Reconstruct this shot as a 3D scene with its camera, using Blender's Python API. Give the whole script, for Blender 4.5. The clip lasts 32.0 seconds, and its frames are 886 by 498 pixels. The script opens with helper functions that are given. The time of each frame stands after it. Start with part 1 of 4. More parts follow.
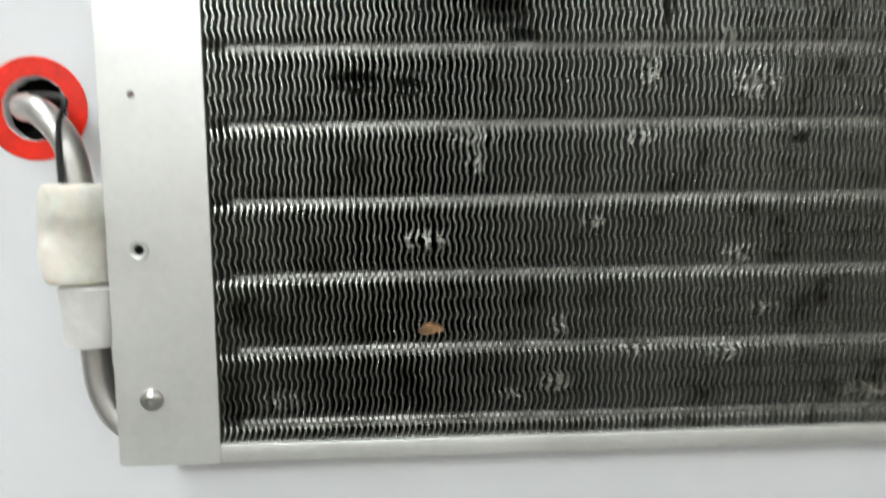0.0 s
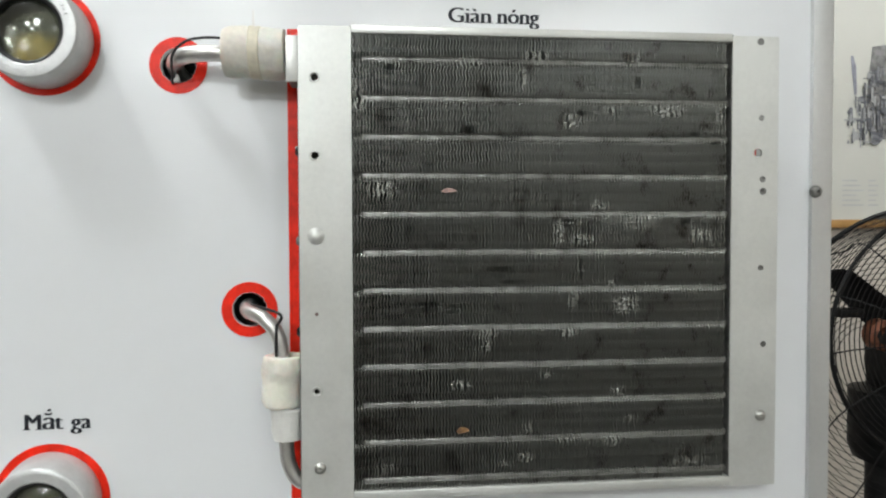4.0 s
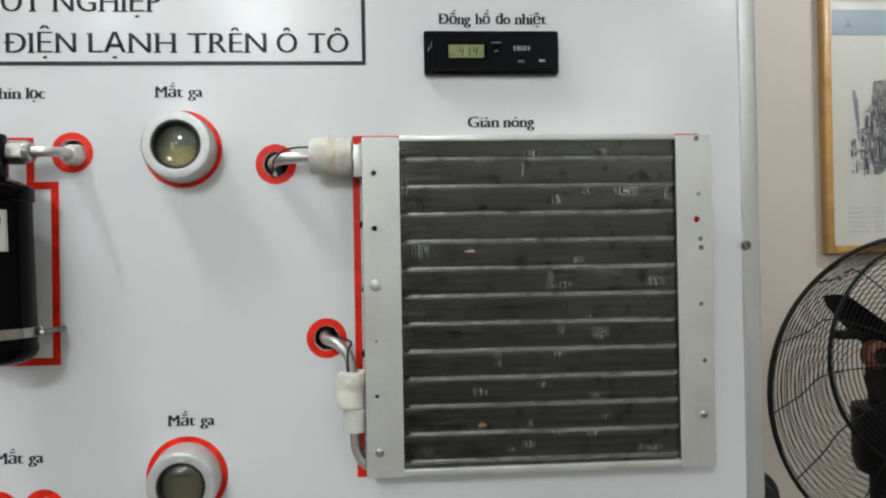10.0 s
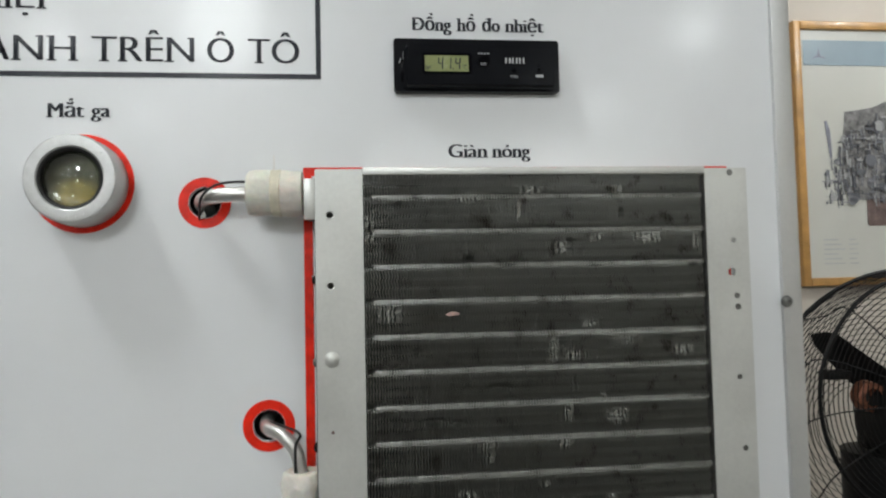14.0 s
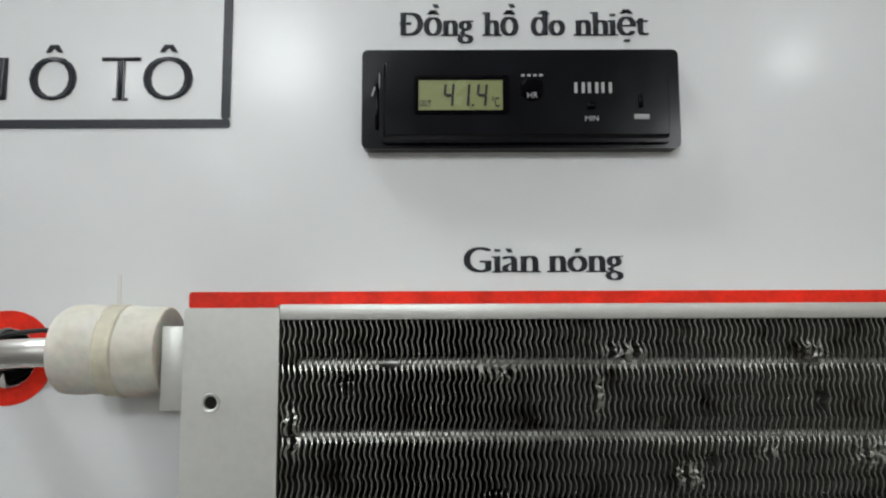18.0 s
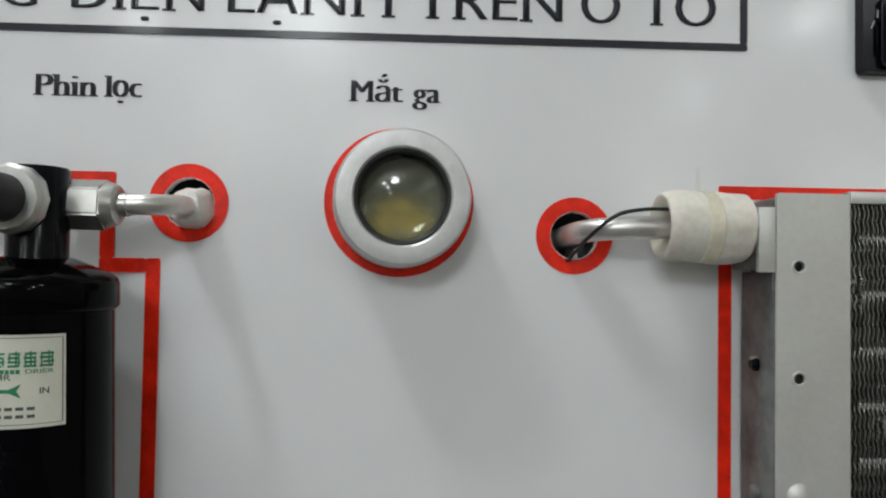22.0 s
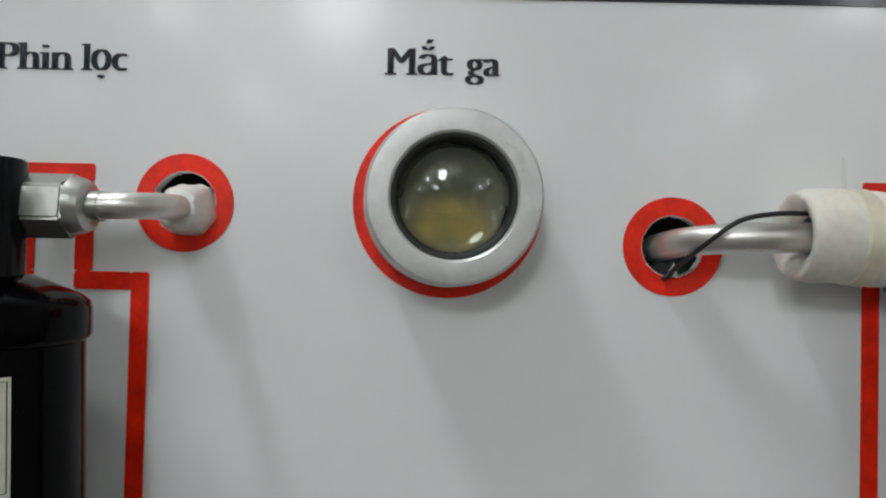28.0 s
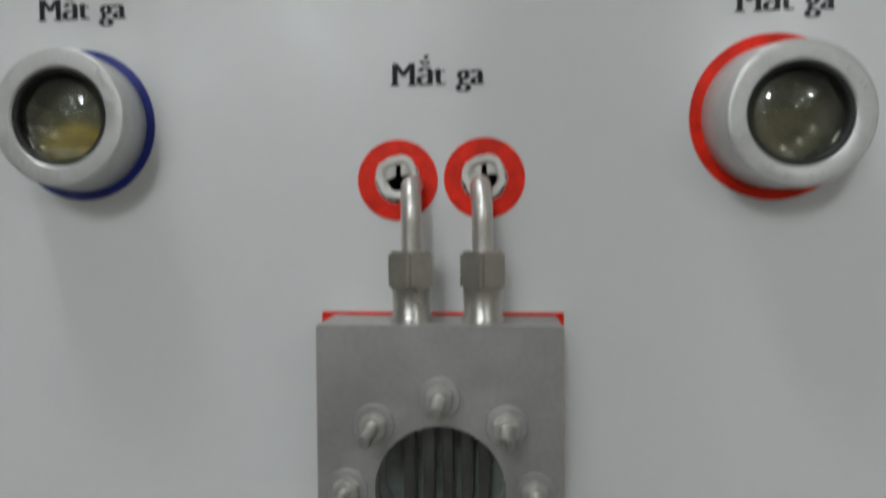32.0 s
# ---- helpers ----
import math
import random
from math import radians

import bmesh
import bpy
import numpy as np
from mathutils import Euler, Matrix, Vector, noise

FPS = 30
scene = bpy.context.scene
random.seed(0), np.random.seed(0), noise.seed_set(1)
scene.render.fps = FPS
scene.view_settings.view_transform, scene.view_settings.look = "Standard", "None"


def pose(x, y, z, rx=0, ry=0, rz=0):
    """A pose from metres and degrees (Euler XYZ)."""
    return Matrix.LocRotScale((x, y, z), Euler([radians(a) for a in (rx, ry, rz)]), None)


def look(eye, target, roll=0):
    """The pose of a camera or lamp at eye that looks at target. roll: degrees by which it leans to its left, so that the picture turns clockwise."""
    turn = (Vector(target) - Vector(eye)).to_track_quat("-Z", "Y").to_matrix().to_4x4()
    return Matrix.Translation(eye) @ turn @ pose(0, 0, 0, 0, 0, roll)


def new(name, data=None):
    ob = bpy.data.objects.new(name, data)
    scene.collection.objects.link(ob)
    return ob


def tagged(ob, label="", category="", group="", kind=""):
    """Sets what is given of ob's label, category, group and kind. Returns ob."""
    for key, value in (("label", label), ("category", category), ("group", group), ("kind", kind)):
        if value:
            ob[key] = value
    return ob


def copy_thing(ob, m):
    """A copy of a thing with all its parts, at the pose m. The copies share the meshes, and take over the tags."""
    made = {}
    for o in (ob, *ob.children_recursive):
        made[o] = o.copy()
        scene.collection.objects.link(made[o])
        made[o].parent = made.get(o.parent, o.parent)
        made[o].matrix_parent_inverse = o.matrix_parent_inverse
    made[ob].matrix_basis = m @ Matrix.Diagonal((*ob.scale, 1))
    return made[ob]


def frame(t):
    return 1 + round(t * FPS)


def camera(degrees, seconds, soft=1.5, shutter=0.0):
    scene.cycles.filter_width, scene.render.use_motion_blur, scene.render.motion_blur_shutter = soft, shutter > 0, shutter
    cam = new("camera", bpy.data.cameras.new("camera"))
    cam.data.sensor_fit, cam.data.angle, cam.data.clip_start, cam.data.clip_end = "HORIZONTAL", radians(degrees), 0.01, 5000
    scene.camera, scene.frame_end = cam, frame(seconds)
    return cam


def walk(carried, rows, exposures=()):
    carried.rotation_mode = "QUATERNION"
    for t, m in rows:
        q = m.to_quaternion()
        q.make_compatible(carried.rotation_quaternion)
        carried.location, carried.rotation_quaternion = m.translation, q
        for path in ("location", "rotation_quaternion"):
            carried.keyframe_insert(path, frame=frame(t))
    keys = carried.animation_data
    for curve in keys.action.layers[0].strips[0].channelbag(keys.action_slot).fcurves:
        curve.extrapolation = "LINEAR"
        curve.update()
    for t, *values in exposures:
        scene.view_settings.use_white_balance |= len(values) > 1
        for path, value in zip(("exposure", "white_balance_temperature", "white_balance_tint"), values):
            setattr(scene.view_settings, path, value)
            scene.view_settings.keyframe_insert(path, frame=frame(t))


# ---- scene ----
cam = camera(66.7, 32.0, soft=2.1, shutter=0.5)
PATH = [
    (0, (-0.003, -0.234, 1.259), (0.079, 1.756, 1.074), -0.9),
    (0.5, (-0.01, -0.274, 1.29), (0.152, 1.713, 1.128), -0.1),
    (1, (0.002, -0.308, 1.305), (0.177, 1.676, 1.125), -0.7),
    (1.5, (0.004, -0.331, 1.299), (0.171, 1.655, 1.127), -0.7),
    (2, (-0.001, -0.354, 1.306), (0.205, 1.631, 1.169), -0.8),
    (2.5, (-0.009, -0.375, 1.314), (0.209, 1.611, 1.221), -1.0),
    (3, (-0.034, -0.397, 1.32), (0.167, 1.587, 1.173), 0.1),
    (3.5, (-0.045, -0.409, 1.338), (0.145, 1.581, 1.268), -0.1),
    (5.5, (-0.053, -0.488, 1.327), (0.158, 1.501, 1.274), -0.7),
    (6, (-0.051, -0.485, 1.325), (0.147, 1.505, 1.268), -0.7),
    (6.5, (-0.048, -0.508, 1.327), (0.162, 1.481, 1.337), -1.2),
    (7, (-0.052, -0.524, 1.322), (0.159, 1.465, 1.303), -1.3),
    (7.5, (-0.061, -0.528, 1.322), (0.111, 1.465, 1.309), -1.5),
    (8, (-0.059, -0.531, 1.334), (0.105, 1.462, 1.347), -1.6),
    (8.5, (-0.056, -0.541, 1.343), (0.138, 1.45, 1.373), -1.7),
    (9, (-0.056, -0.562, 1.348), (0.124, 1.43, 1.349), -1.4),
    (9.5, (-0.054, -0.579, 1.358), (0.117, 1.413, 1.346), -0.8),
    (10, (-0.061, -0.586, 1.358), (0.054, 1.411, 1.372), -1.0),
    (10.5, (-0.057, -0.585, 1.356), (0.054, 1.412, 1.34), -1.0),
    (11, (-0.064, -0.588, 1.355), (0.059, 1.408, 1.349), -0.9),
    (11.5, (-0.07, -0.589, 1.354), (0.092, 1.405, 1.365), -1.0),
    (12, (-0.072, -0.583, 1.354), (0.079, 1.411, 1.37), -1.1),
    (12.5, (-0.069, -0.566, 1.353), (0.11, 1.426, 1.353), -0.8),
    (13, (-0.062, -0.536, 1.359), (0.106, 1.457, 1.394), -0.7),
    (13.5, (-0.064, -0.502, 1.369), (0.175, 1.482, 1.442), -1.1),
    (15.5, (-0.041, -0.364, 1.414), (0.085, 1.628, 1.542), -2.0),
    (16, (-0.037, -0.332, 1.42), (0.111, 1.657, 1.571), -2.0),
    (16.5, (-0.028, -0.298, 1.438), (0.12, 1.69, 1.598), -2.3),
    (17, (-0.02, -0.27, 1.446), (0.058, 1.72, 1.626), -1.2),
    (17.5, (-0.015, -0.251, 1.45), (0.005, 1.741, 1.628), -0.5),
    (18, (-0.012, -0.248, 1.452), (-0.007, 1.742, 1.651), -0.2),
    (18.5, (-0.014, -0.245, 1.454), (0.0, 1.747, 1.628), -0.0),
    (19, (-0.026, -0.251, 1.445), (-0.047, 1.742, 1.607), 0.3),
    (19.5, (-0.066, -0.268, 1.445), (-0.116, 1.73, 1.517), 1.1),
    (20, (-0.146, -0.288, 1.441), (-0.174, 1.712, 1.444), -0.2),
    (20.5, (-0.214, -0.305, 1.427), (-0.156, 1.694, 1.469), 0.2),
    (21, (-0.232, -0.31, 1.426), (-0.154, 1.688, 1.463), 0.1),
    (21.5, (-0.237, -0.304, 1.422), (-0.138, 1.693, 1.476), 0.7),
    (22, (-0.24, -0.298, 1.422), (-0.163, 1.699, 1.48), 0.9),
    (22.5, (-0.249, -0.282, 1.422), (-0.133, 1.714, 1.473), 1.3),
    (23, (-0.254, -0.261, 1.428), (-0.171, 1.736, 1.488), 1.0),
    (23.5, (-0.255, -0.244, 1.43), (-0.22, 1.755, 1.491), 0.8),
    (24, (-0.254, -0.235, 1.431), (-0.237, 1.764, 1.507), 0.5),
    (24.5, (-0.252, -0.227, 1.431), (-0.244, 1.771, 1.498), 0.8),
    (25, (-0.251, -0.224, 1.432), (-0.255, 1.775, 1.49), 0.9),
    (25.5, (-0.249, -0.226, 1.432), (-0.268, 1.773, 1.491), 1.1),
    (27.5, (-0.25, -0.233, 1.429), (-0.242, 1.767, 1.482), 1.3),
    (28, (-0.248, -0.234, 1.43), (-0.261, 1.765, 1.472), 1.3),
    (28.5, (-0.251, -0.236, 1.429), (-0.243, 1.763, 1.476), 1.3),
    (29, (-0.252, -0.237, 1.429), (-0.252, 1.762, 1.469), 1.5),
    (29.5, (-0.268, -0.245, 1.416), (-0.279, 1.755, 1.466), 1.5),
    (30, (-0.291, -0.258, 1.364), (-0.337, 1.741, 1.382), 2.1),
    (30.5, (-0.332, -0.284, 1.292), (-0.304, 1.708, 1.47), -1.4),
    (31, (-0.346, -0.292, 1.246), (-0.466, 1.704, 1.296), -1.3),
    (31.5, (-0.362, -0.294, 1.186), (-0.489, 1.702, 1.15), -1.0),
    (32, (-0.364, -0.287, 1.13), (-0.508, 1.706, 1.05), -0.3),
]
EXPOSURES = [(0, 0.92), (1, 1.12), (2, 0.90), (3, 0.73), (6, 0.52), (9, 0.37), (13, 0.27), (16, 0.23), (19, 0.14), (22, 0.02), (24, 0.0), (28, -0.05), (30, -0.1), (32, -0.15)]
walk(cam, [(t, look(eye, target, roll)) for t, eye, target, roll in PATH], EXPOSURES)

# ---- world and lamps ----
world = bpy.data.worlds.new("world")
scene.world = world
world.use_nodes = True
world.node_tree.nodes["Background"].inputs[0].default_value = (0.8, 0.85, 0.9, 1)
world.node_tree.nodes["Background"].inputs[1].default_value = 0.05

CEIL = 3.0
LAMP_POWER = 18.6
# ceiling lamps: x, y, share of the usual power, radius of the bright part
# the wide one at -0.80, -3.0 is an added soft source for short shadows
LAMPS = [(-0.85, -0.38, 1.45, 0.075), (-0.80, -3.0, 3.0, 0.20), (-1.85, -3.6, 0.9, 0.075), (1.9, -3.3, 1.0, 0.075), (2.1, 0.55, 1.8, 0.075), (1.95, -5.0, 0.9, 0.075),
         (2.1, -7.0, 0.8, 0.075), (-1.95, -5.5, 0.9, 0.075), (-2.1, -7.2, 0.8, 0.075), (-3.8, -5.9, 0.8, 0.075), (-3.75, -7.4, 0.8, 0.075)]


for x, y, share, wide in LAMPS:
    lamp = bpy.data.lights.new("lamp_light", "POINT")
    lamp.energy = LAMP_POWER * share
    lamp.color = (0.918, 0.955, 0.966)
    lamp.shadow_soft_size = wide
    new("lamp_light", lamp).location = (x, y, CEIL - 0.1 - wide)


# ---- materials ----
def mat(name, col, rough=0.5, metal=0.0, var=0.06, scale=40.0, bump=0.0, bscale=300.0, col2=None, fine=400.0, coat=0.0, coat_rough=0.08, rvar=0.1):
    m = bpy.data.materials.new(name)
    m.use_nodes = True
    nt = m.node_tree
    b = nt.nodes["Principled BSDF"]
    b.inputs["Roughness"].default_value = rough
    b.inputs["Metallic"].default_value = metal
    if coat:
        b.inputs["Coat Weight"].default_value = coat
        b.inputs["Coat Roughness"].default_value = coat_rough
    geo = nt.nodes.new("ShaderNodeNewGeometry")
    n1 = nt.nodes.new("ShaderNodeTexNoise")
    n1.inputs["Scale"].default_value = scale
    n1.inputs["Detail"].default_value = 5
    n2 = nt.nodes.new("ShaderNodeTexNoise")
    n2.inputs["Scale"].default_value = fine
    n2.inputs["Detail"].default_value = 3
    nt.links.new(geo.outputs["Position"], n1.inputs["Vector"])
    nt.links.new(geo.outputs["Position"], n2.inputs["Vector"])
    mix = nt.nodes.new("ShaderNodeMath")
    mix.operation = "MULTIPLY_ADD"
    mix.inputs[1].default_value = 0.35
    nt.links.new(n2.outputs["Fac"], mix.inputs[0])
    nt.links.new(n1.outputs["Fac"], mix.inputs[2])
    ramp = nt.nodes.new("ShaderNodeValToRGB")
    c2 = col2 or [max(0, c * (1 - 2.2 * var)) for c in col]
    ramp.color_ramp.elements[0].position = 0.4
    ramp.color_ramp.elements[1].position = 0.85
    ramp.color_ramp.elements[0].color = (*c2, 1)
    ramp.color_ramp.elements[1].color = (*[min(1, c * (1 + var)) for c in col], 1)
    nt.links.new(mix.outputs[0], ramp.inputs[0])
    nt.links.new(ramp.outputs[0], b.inputs["Base Color"])
    if rvar:
        rr = nt.nodes.new("ShaderNodeMapRange")
        rr.inputs[3].default_value = max(0.02, rough - rvar)
        rr.inputs[4].default_value = min(1, rough + rvar)
        nt.links.new(n1.outputs["Fac"], rr.inputs[0])
        nt.links.new(rr.outputs[0], b.inputs["Roughness"])
    if bump:
        n3 = nt.nodes.new("ShaderNodeTexNoise")
        n3.inputs["Scale"].default_value = bscale
        n3.inputs["Detail"].default_value = 4
        nt.links.new(geo.outputs["Position"], n3.inputs["Vector"])
        bp = nt.nodes.new("ShaderNodeBump")
        bp.inputs["Strength"].default_value = bump
        bp.inputs["Distance"].default_value = 0.002
        nt.links.new(n3.outputs["Fac"], bp.inputs["Height"])
        nt.links.new(bp.outputs[0], b.inputs["Normal"])
    return m


def glow(name, col, strength):
    m = bpy.data.materials.new(name)
    m.use_nodes = True
    b = m.node_tree.nodes["Principled BSDF"]
    b.inputs["Base Color"].default_value = (*col, 1)
    b.inputs["Emission Color"].default_value = (*col, 1)
    b.inputs["Emission Strength"].default_value = strength
    return m


def glass(name, rough=0.02, tint=(1, 1, 1)):
    m = bpy.data.materials.new(name)
    m.use_nodes = True
    b = m.node_tree.nodes["Principled BSDF"]
    b.inputs["Base Color"].default_value = (*tint, 1)
    b.inputs["Transmission Weight"].default_value = 1.0
    b.inputs["Roughness"].default_value = rough
    b.inputs["IOR"].default_value = 1.45
    return m


PANEL = mat("white_laminate", (0.79, 0.81, 0.815), 0.33, var=0.006, scale=6, fine=60, rvar=0.0, coat=0.16, coat_rough=0.125)
ALU = mat("raw_aluminium", (0.62, 0.63, 0.60), 0.42, 0.85, var=0.08, scale=30, bump=0.05, bscale=400)
PLATE = mat("painted_aluminium", (0.66, 0.67, 0.635), 0.42, 0.5, var=0.055, scale=22, bump=0.05, bscale=120)
TRIM = mat("aluminium_trim", (0.66, 0.67, 0.66), 0.35, 0.6, var=0.04, scale=12)
FINEDGE = mat("fin_aluminium", (0.265, 0.27, 0.247), 0.35, 0.95, var=0.2, scale=75, fine=420, col2=(0.09, 0.08, 0.065))
FINDARK = mat("dusty_fin", (0.29, 0.295, 0.268), 0.40, 0.85, var=0.25, scale=75, fine=420, col2=(0.07, 0.062, 0.05))
for m in (FINEDGE, FINDARK):
    for el, at in zip(m.node_tree.nodes["Color Ramp"].color_ramp.elements, (0.45, 0.60)):
        el.position = at
TUBE = mat("flat_tube_aluminium", (0.27, 0.27, 0.257), 0.38, 0.9, var=0.35, scale=90)
# dark colour standing in for the shade inside hollows
BLACKHOLE = mat("dark_unlit_interior", (0.10, 0.125, 0.115), 0.9, var=0.4)
RED = mat("red_vinyl", (0.88, 0.022, 0.004), 0.42, var=0.16, scale=90, fine=600)
BLUE = mat("blue_vinyl", (0.02, 0.035, 0.30), 0.32, var=0.1, scale=50, coat=0.2)
INK = mat("dark_print", (0.015, 0.018, 0.026), 0.5, var=0.1, coat=0.16, coat_rough=0.125)
INK.node_tree.nodes["Principled BSDF"].inputs["Specular IOR Level"].default_value = 0.3
RED.node_tree.nodes["Principled BSDF"].inputs["Specular IOR Level"].default_value = 0.3
GRIME = mat("grimy_header_metal", (0.19, 0.19, 0.18), 0.5, 0.35, var=0.3, scale=45, fine=200, col2=(0.05, 0.05, 0.045), bump=0.15, bscale=150)
CLAMP = mat("polished_steel", (0.34, 0.33, 0.32), 0.2, 1.0, var=0.3, scale=60, bump=0.04, bscale=90)
FOAM = mat("white_foam", (0.76, 0.74, 0.66), 0.8, var=0.10, scale=45, bump=0.35, bscale=110)
FOAM.node_tree.nodes["Principled BSDF"].inputs["Subsurface Weight"].default_value = 0.25
FOAM.node_tree.nodes["Principled BSDF"].inputs["Subsurface Scale"].default_value = 0.004
TAPE = mat("yellowed_tape", (0.70, 0.66, 0.52), 0.6, var=0.1, scale=60, bump=0.2)
FOIL = mat("wrinkled_white_tape", (0.78, 0.78, 0.74), 0.5, 0.1, var=0.06, scale=60, bump=0.7, bscale=120)
PIPE = mat("aluminium_pipe", (0.66, 0.65, 0.62), 0.40, 0.9, var=0.07, scale=60, bump=0.03)
NUT = mat("bright_nut", (0.52, 0.52, 0.49), 0.30, 0.9, var=0.08, scale=80)
SILVER = mat("silver_paint", (0.60, 0.61, 0.60), 0.42, 0.4, var=0.06, scale=90, bump=0.07, bscale=500)
BLACKP = mat("black_gloss_paint", (0.002, 0.002, 0.003), 0.10, var=0.2, scale=30, rvar=0.03)
BLACKP.node_tree.nodes["Principled BSDF"].inputs["Specular IOR Level"].default_value = 0.09
BLACKM = mat("black_plastic", (0.003, 0.0037, 0.006), 0.17, var=0.15, scale=60)
BLACKM.node_tree.nodes["Principled BSDF"].inputs["Specular IOR Level"].default_value = 0.2
RUBBER = mat("black_rubber", (0.012, 0.012, 0.012), 0.6, var=0.2)
STICKER = mat("cream_sticker", (0.72, 0.72, 0.62), 0.5, var=0.04, scale=40)
SCRAP = mat("dry_brown_scrap", (0.26, 0.14, 0.06), 0.7, var=0.3, scale=300)
PINKSCRAP = mat("pale_pink_scrap", (0.42, 0.27, 0.24), 0.8, var=0.5, scale=300, col2=(0.10, 0.09, 0.08))
GREEN = mat("green_print", (0.02, 0.22, 0.10), 0.5, var=0.1)
GREY = mat("grey_print", (0.45, 0.46, 0.46), 0.5, var=0.05)
LCD = mat("lcd_green", (0.28, 0.31, 0.13), 0.25, var=0.04, scale=90)
OILBROWN = mat("brown_oil", (0.085, 0.062, 0.026), 0.5, var=0.2, scale=80, col2=(0.05, 0.045, 0.028))
OILFILM = mat("olive_oil_film", (0.045, 0.046, 0.024), 0.5, var=0.3, scale=130, col2=(0.035, 0.038, 0.026))
OIL = mat("amber_oil", (0.27, 0.185, 0.025), 0.5, var=0.2, scale=120, col2=(0.075, 0.066, 0.024))
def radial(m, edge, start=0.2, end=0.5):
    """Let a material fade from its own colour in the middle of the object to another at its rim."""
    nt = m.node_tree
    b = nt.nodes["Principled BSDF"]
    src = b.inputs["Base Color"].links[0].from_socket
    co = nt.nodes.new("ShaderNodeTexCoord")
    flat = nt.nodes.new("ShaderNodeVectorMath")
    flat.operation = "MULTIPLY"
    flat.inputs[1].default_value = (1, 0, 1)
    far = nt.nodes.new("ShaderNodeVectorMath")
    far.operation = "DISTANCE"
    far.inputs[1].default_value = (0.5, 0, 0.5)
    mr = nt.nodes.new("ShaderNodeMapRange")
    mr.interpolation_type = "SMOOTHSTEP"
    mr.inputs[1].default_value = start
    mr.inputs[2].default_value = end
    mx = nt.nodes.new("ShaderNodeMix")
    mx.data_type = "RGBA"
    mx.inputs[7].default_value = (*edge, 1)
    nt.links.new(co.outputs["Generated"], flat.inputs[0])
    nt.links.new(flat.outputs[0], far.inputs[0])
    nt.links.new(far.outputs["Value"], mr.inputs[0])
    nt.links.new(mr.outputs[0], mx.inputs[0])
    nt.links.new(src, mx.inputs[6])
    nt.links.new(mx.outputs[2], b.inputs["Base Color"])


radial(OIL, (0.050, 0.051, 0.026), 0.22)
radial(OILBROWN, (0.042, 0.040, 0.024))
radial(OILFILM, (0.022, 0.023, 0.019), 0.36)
CHAMBER = mat("grey_chamber", (0.022, 0.023, 0.019), 0.5, 0.1, var=0.35, scale=110)
LENS = glass("lens_glass", 0.05, (0.70, 0.73, 0.62))
LENS.node_tree.nodes["Principled BSDF"].inputs["Coat Weight"].default_value = 0.5
LENS.node_tree.nodes["Principled BSDF"].inputs["Coat Roughness"].default_value = 0.02
CLEAR = glass("window_glass", 0.03)
FLANGEDARK = mat("grimy_aluminium", (0.24, 0.24, 0.225), 0.5, 0.6, var=0.3, scale=80)
BLOCKM = mat("brushed_aluminium", (0.42, 0.42, 0.41), 0.42, 0.5, var=0.10, scale=30, bump=0.05)
WALLP = mat("cream_wall_paint", (0.57, 0.52, 0.45), 0.8, var=0.03, scale=1.5, bump=0.05, bscale=80)
CEILP = mat("white_ceiling_paint", (0.75, 0.75, 0.73), 0.9, var=0.02, scale=2)
FLOORM = mat("grey_floor_tile", (0.15, 0.145, 0.14), 0.35, var=0.06, scale=2)
WOOD = mat("honey_wood", (0.50, 0.27, 0.08), 0.4, var=0.15, scale=18, coat=0.2)
PAPER = mat("poster_paper", (0.55, 0.55, 0.50), 0.35, var=0.02, scale=5, coat=0.3)
PBLUE = mat("poster_blue", (0.26, 0.33, 0.37), 0.35, var=0.05, scale=5)
PGREY = mat("poster_grey", (0.10, 0.10, 0.12), 0.5, var=0.4, scale=30, col2=(0.30, 0.31, 0.36))
DARKPRINT = mat("dark_sticker_print", (0.07, 0.10, 0.085), 0.5, var=0.1)
PRED = mat("poster_dull_red", (0.16, 0.11, 0.10), 0.5, var=0.3, scale=30)
FANBLK = mat("black_wire_enamel", (0.009, 0.009, 0.009), 0.5, var=0.2)
FANBLK.node_tree.nodes["Principled BSDF"].inputs["Specular IOR Level"].default_value = 0.2
PBASE = mat("poster_engine_grey", (0.20, 0.195, 0.19), 0.5, var=0.35, scale=45)
COPPER = mat("copper_winding", (0.24, 0.09, 0.05), 0.45, 0.5, var=0.25, scale=60)
BRASS = mat("dull_brass", (0.45, 0.40, 0.28), 0.4, 0.7, var=0.15, scale=60)
WHITEP = mat("white_plastic", (0.75, 0.74, 0.72), 0.45, var=0.03)
YELLOWP = mat("yellow_label", (0.70, 0.45, 0.10), 0.5, var=0.1)
LAMPM = glow("lamp_diffuser", (0.90, 0.955, 1.0), 6.0)

# ---- mesh helpers ----
ORIGIN = {}


def thing(name, at, label, category, group="", kind=""):
    ob = new(name)
    ob.empty_display_size = 0.02
    ob.location = at
    ORIGIN[ob] = Vector(at)
    return tagged(ob, label, category, group, kind)


def part(name, bm, material, parent=None, label="", smooth=True):
    mats = material if isinstance(material, (list, tuple)) else [material]
    o = ORIGIN.get(parent, Vector((0, 0, 0)))
    bmesh.ops.translate(bm, verts=bm.verts, vec=-o)
    me = bpy.data.meshes.new(name)
    bm.to_mesh(me)
    bm.free()
    for m in mats:
        me.materials.append(m)
    if smooth:
        me.set_sharp_from_angle(angle=radians(35))
        for p in me.polygons:
            p.use_smooth = True
    ob = new(name, me)
    if parent:
        ob.parent = parent
    ORIGIN[ob] = o
    return tagged(ob, label)


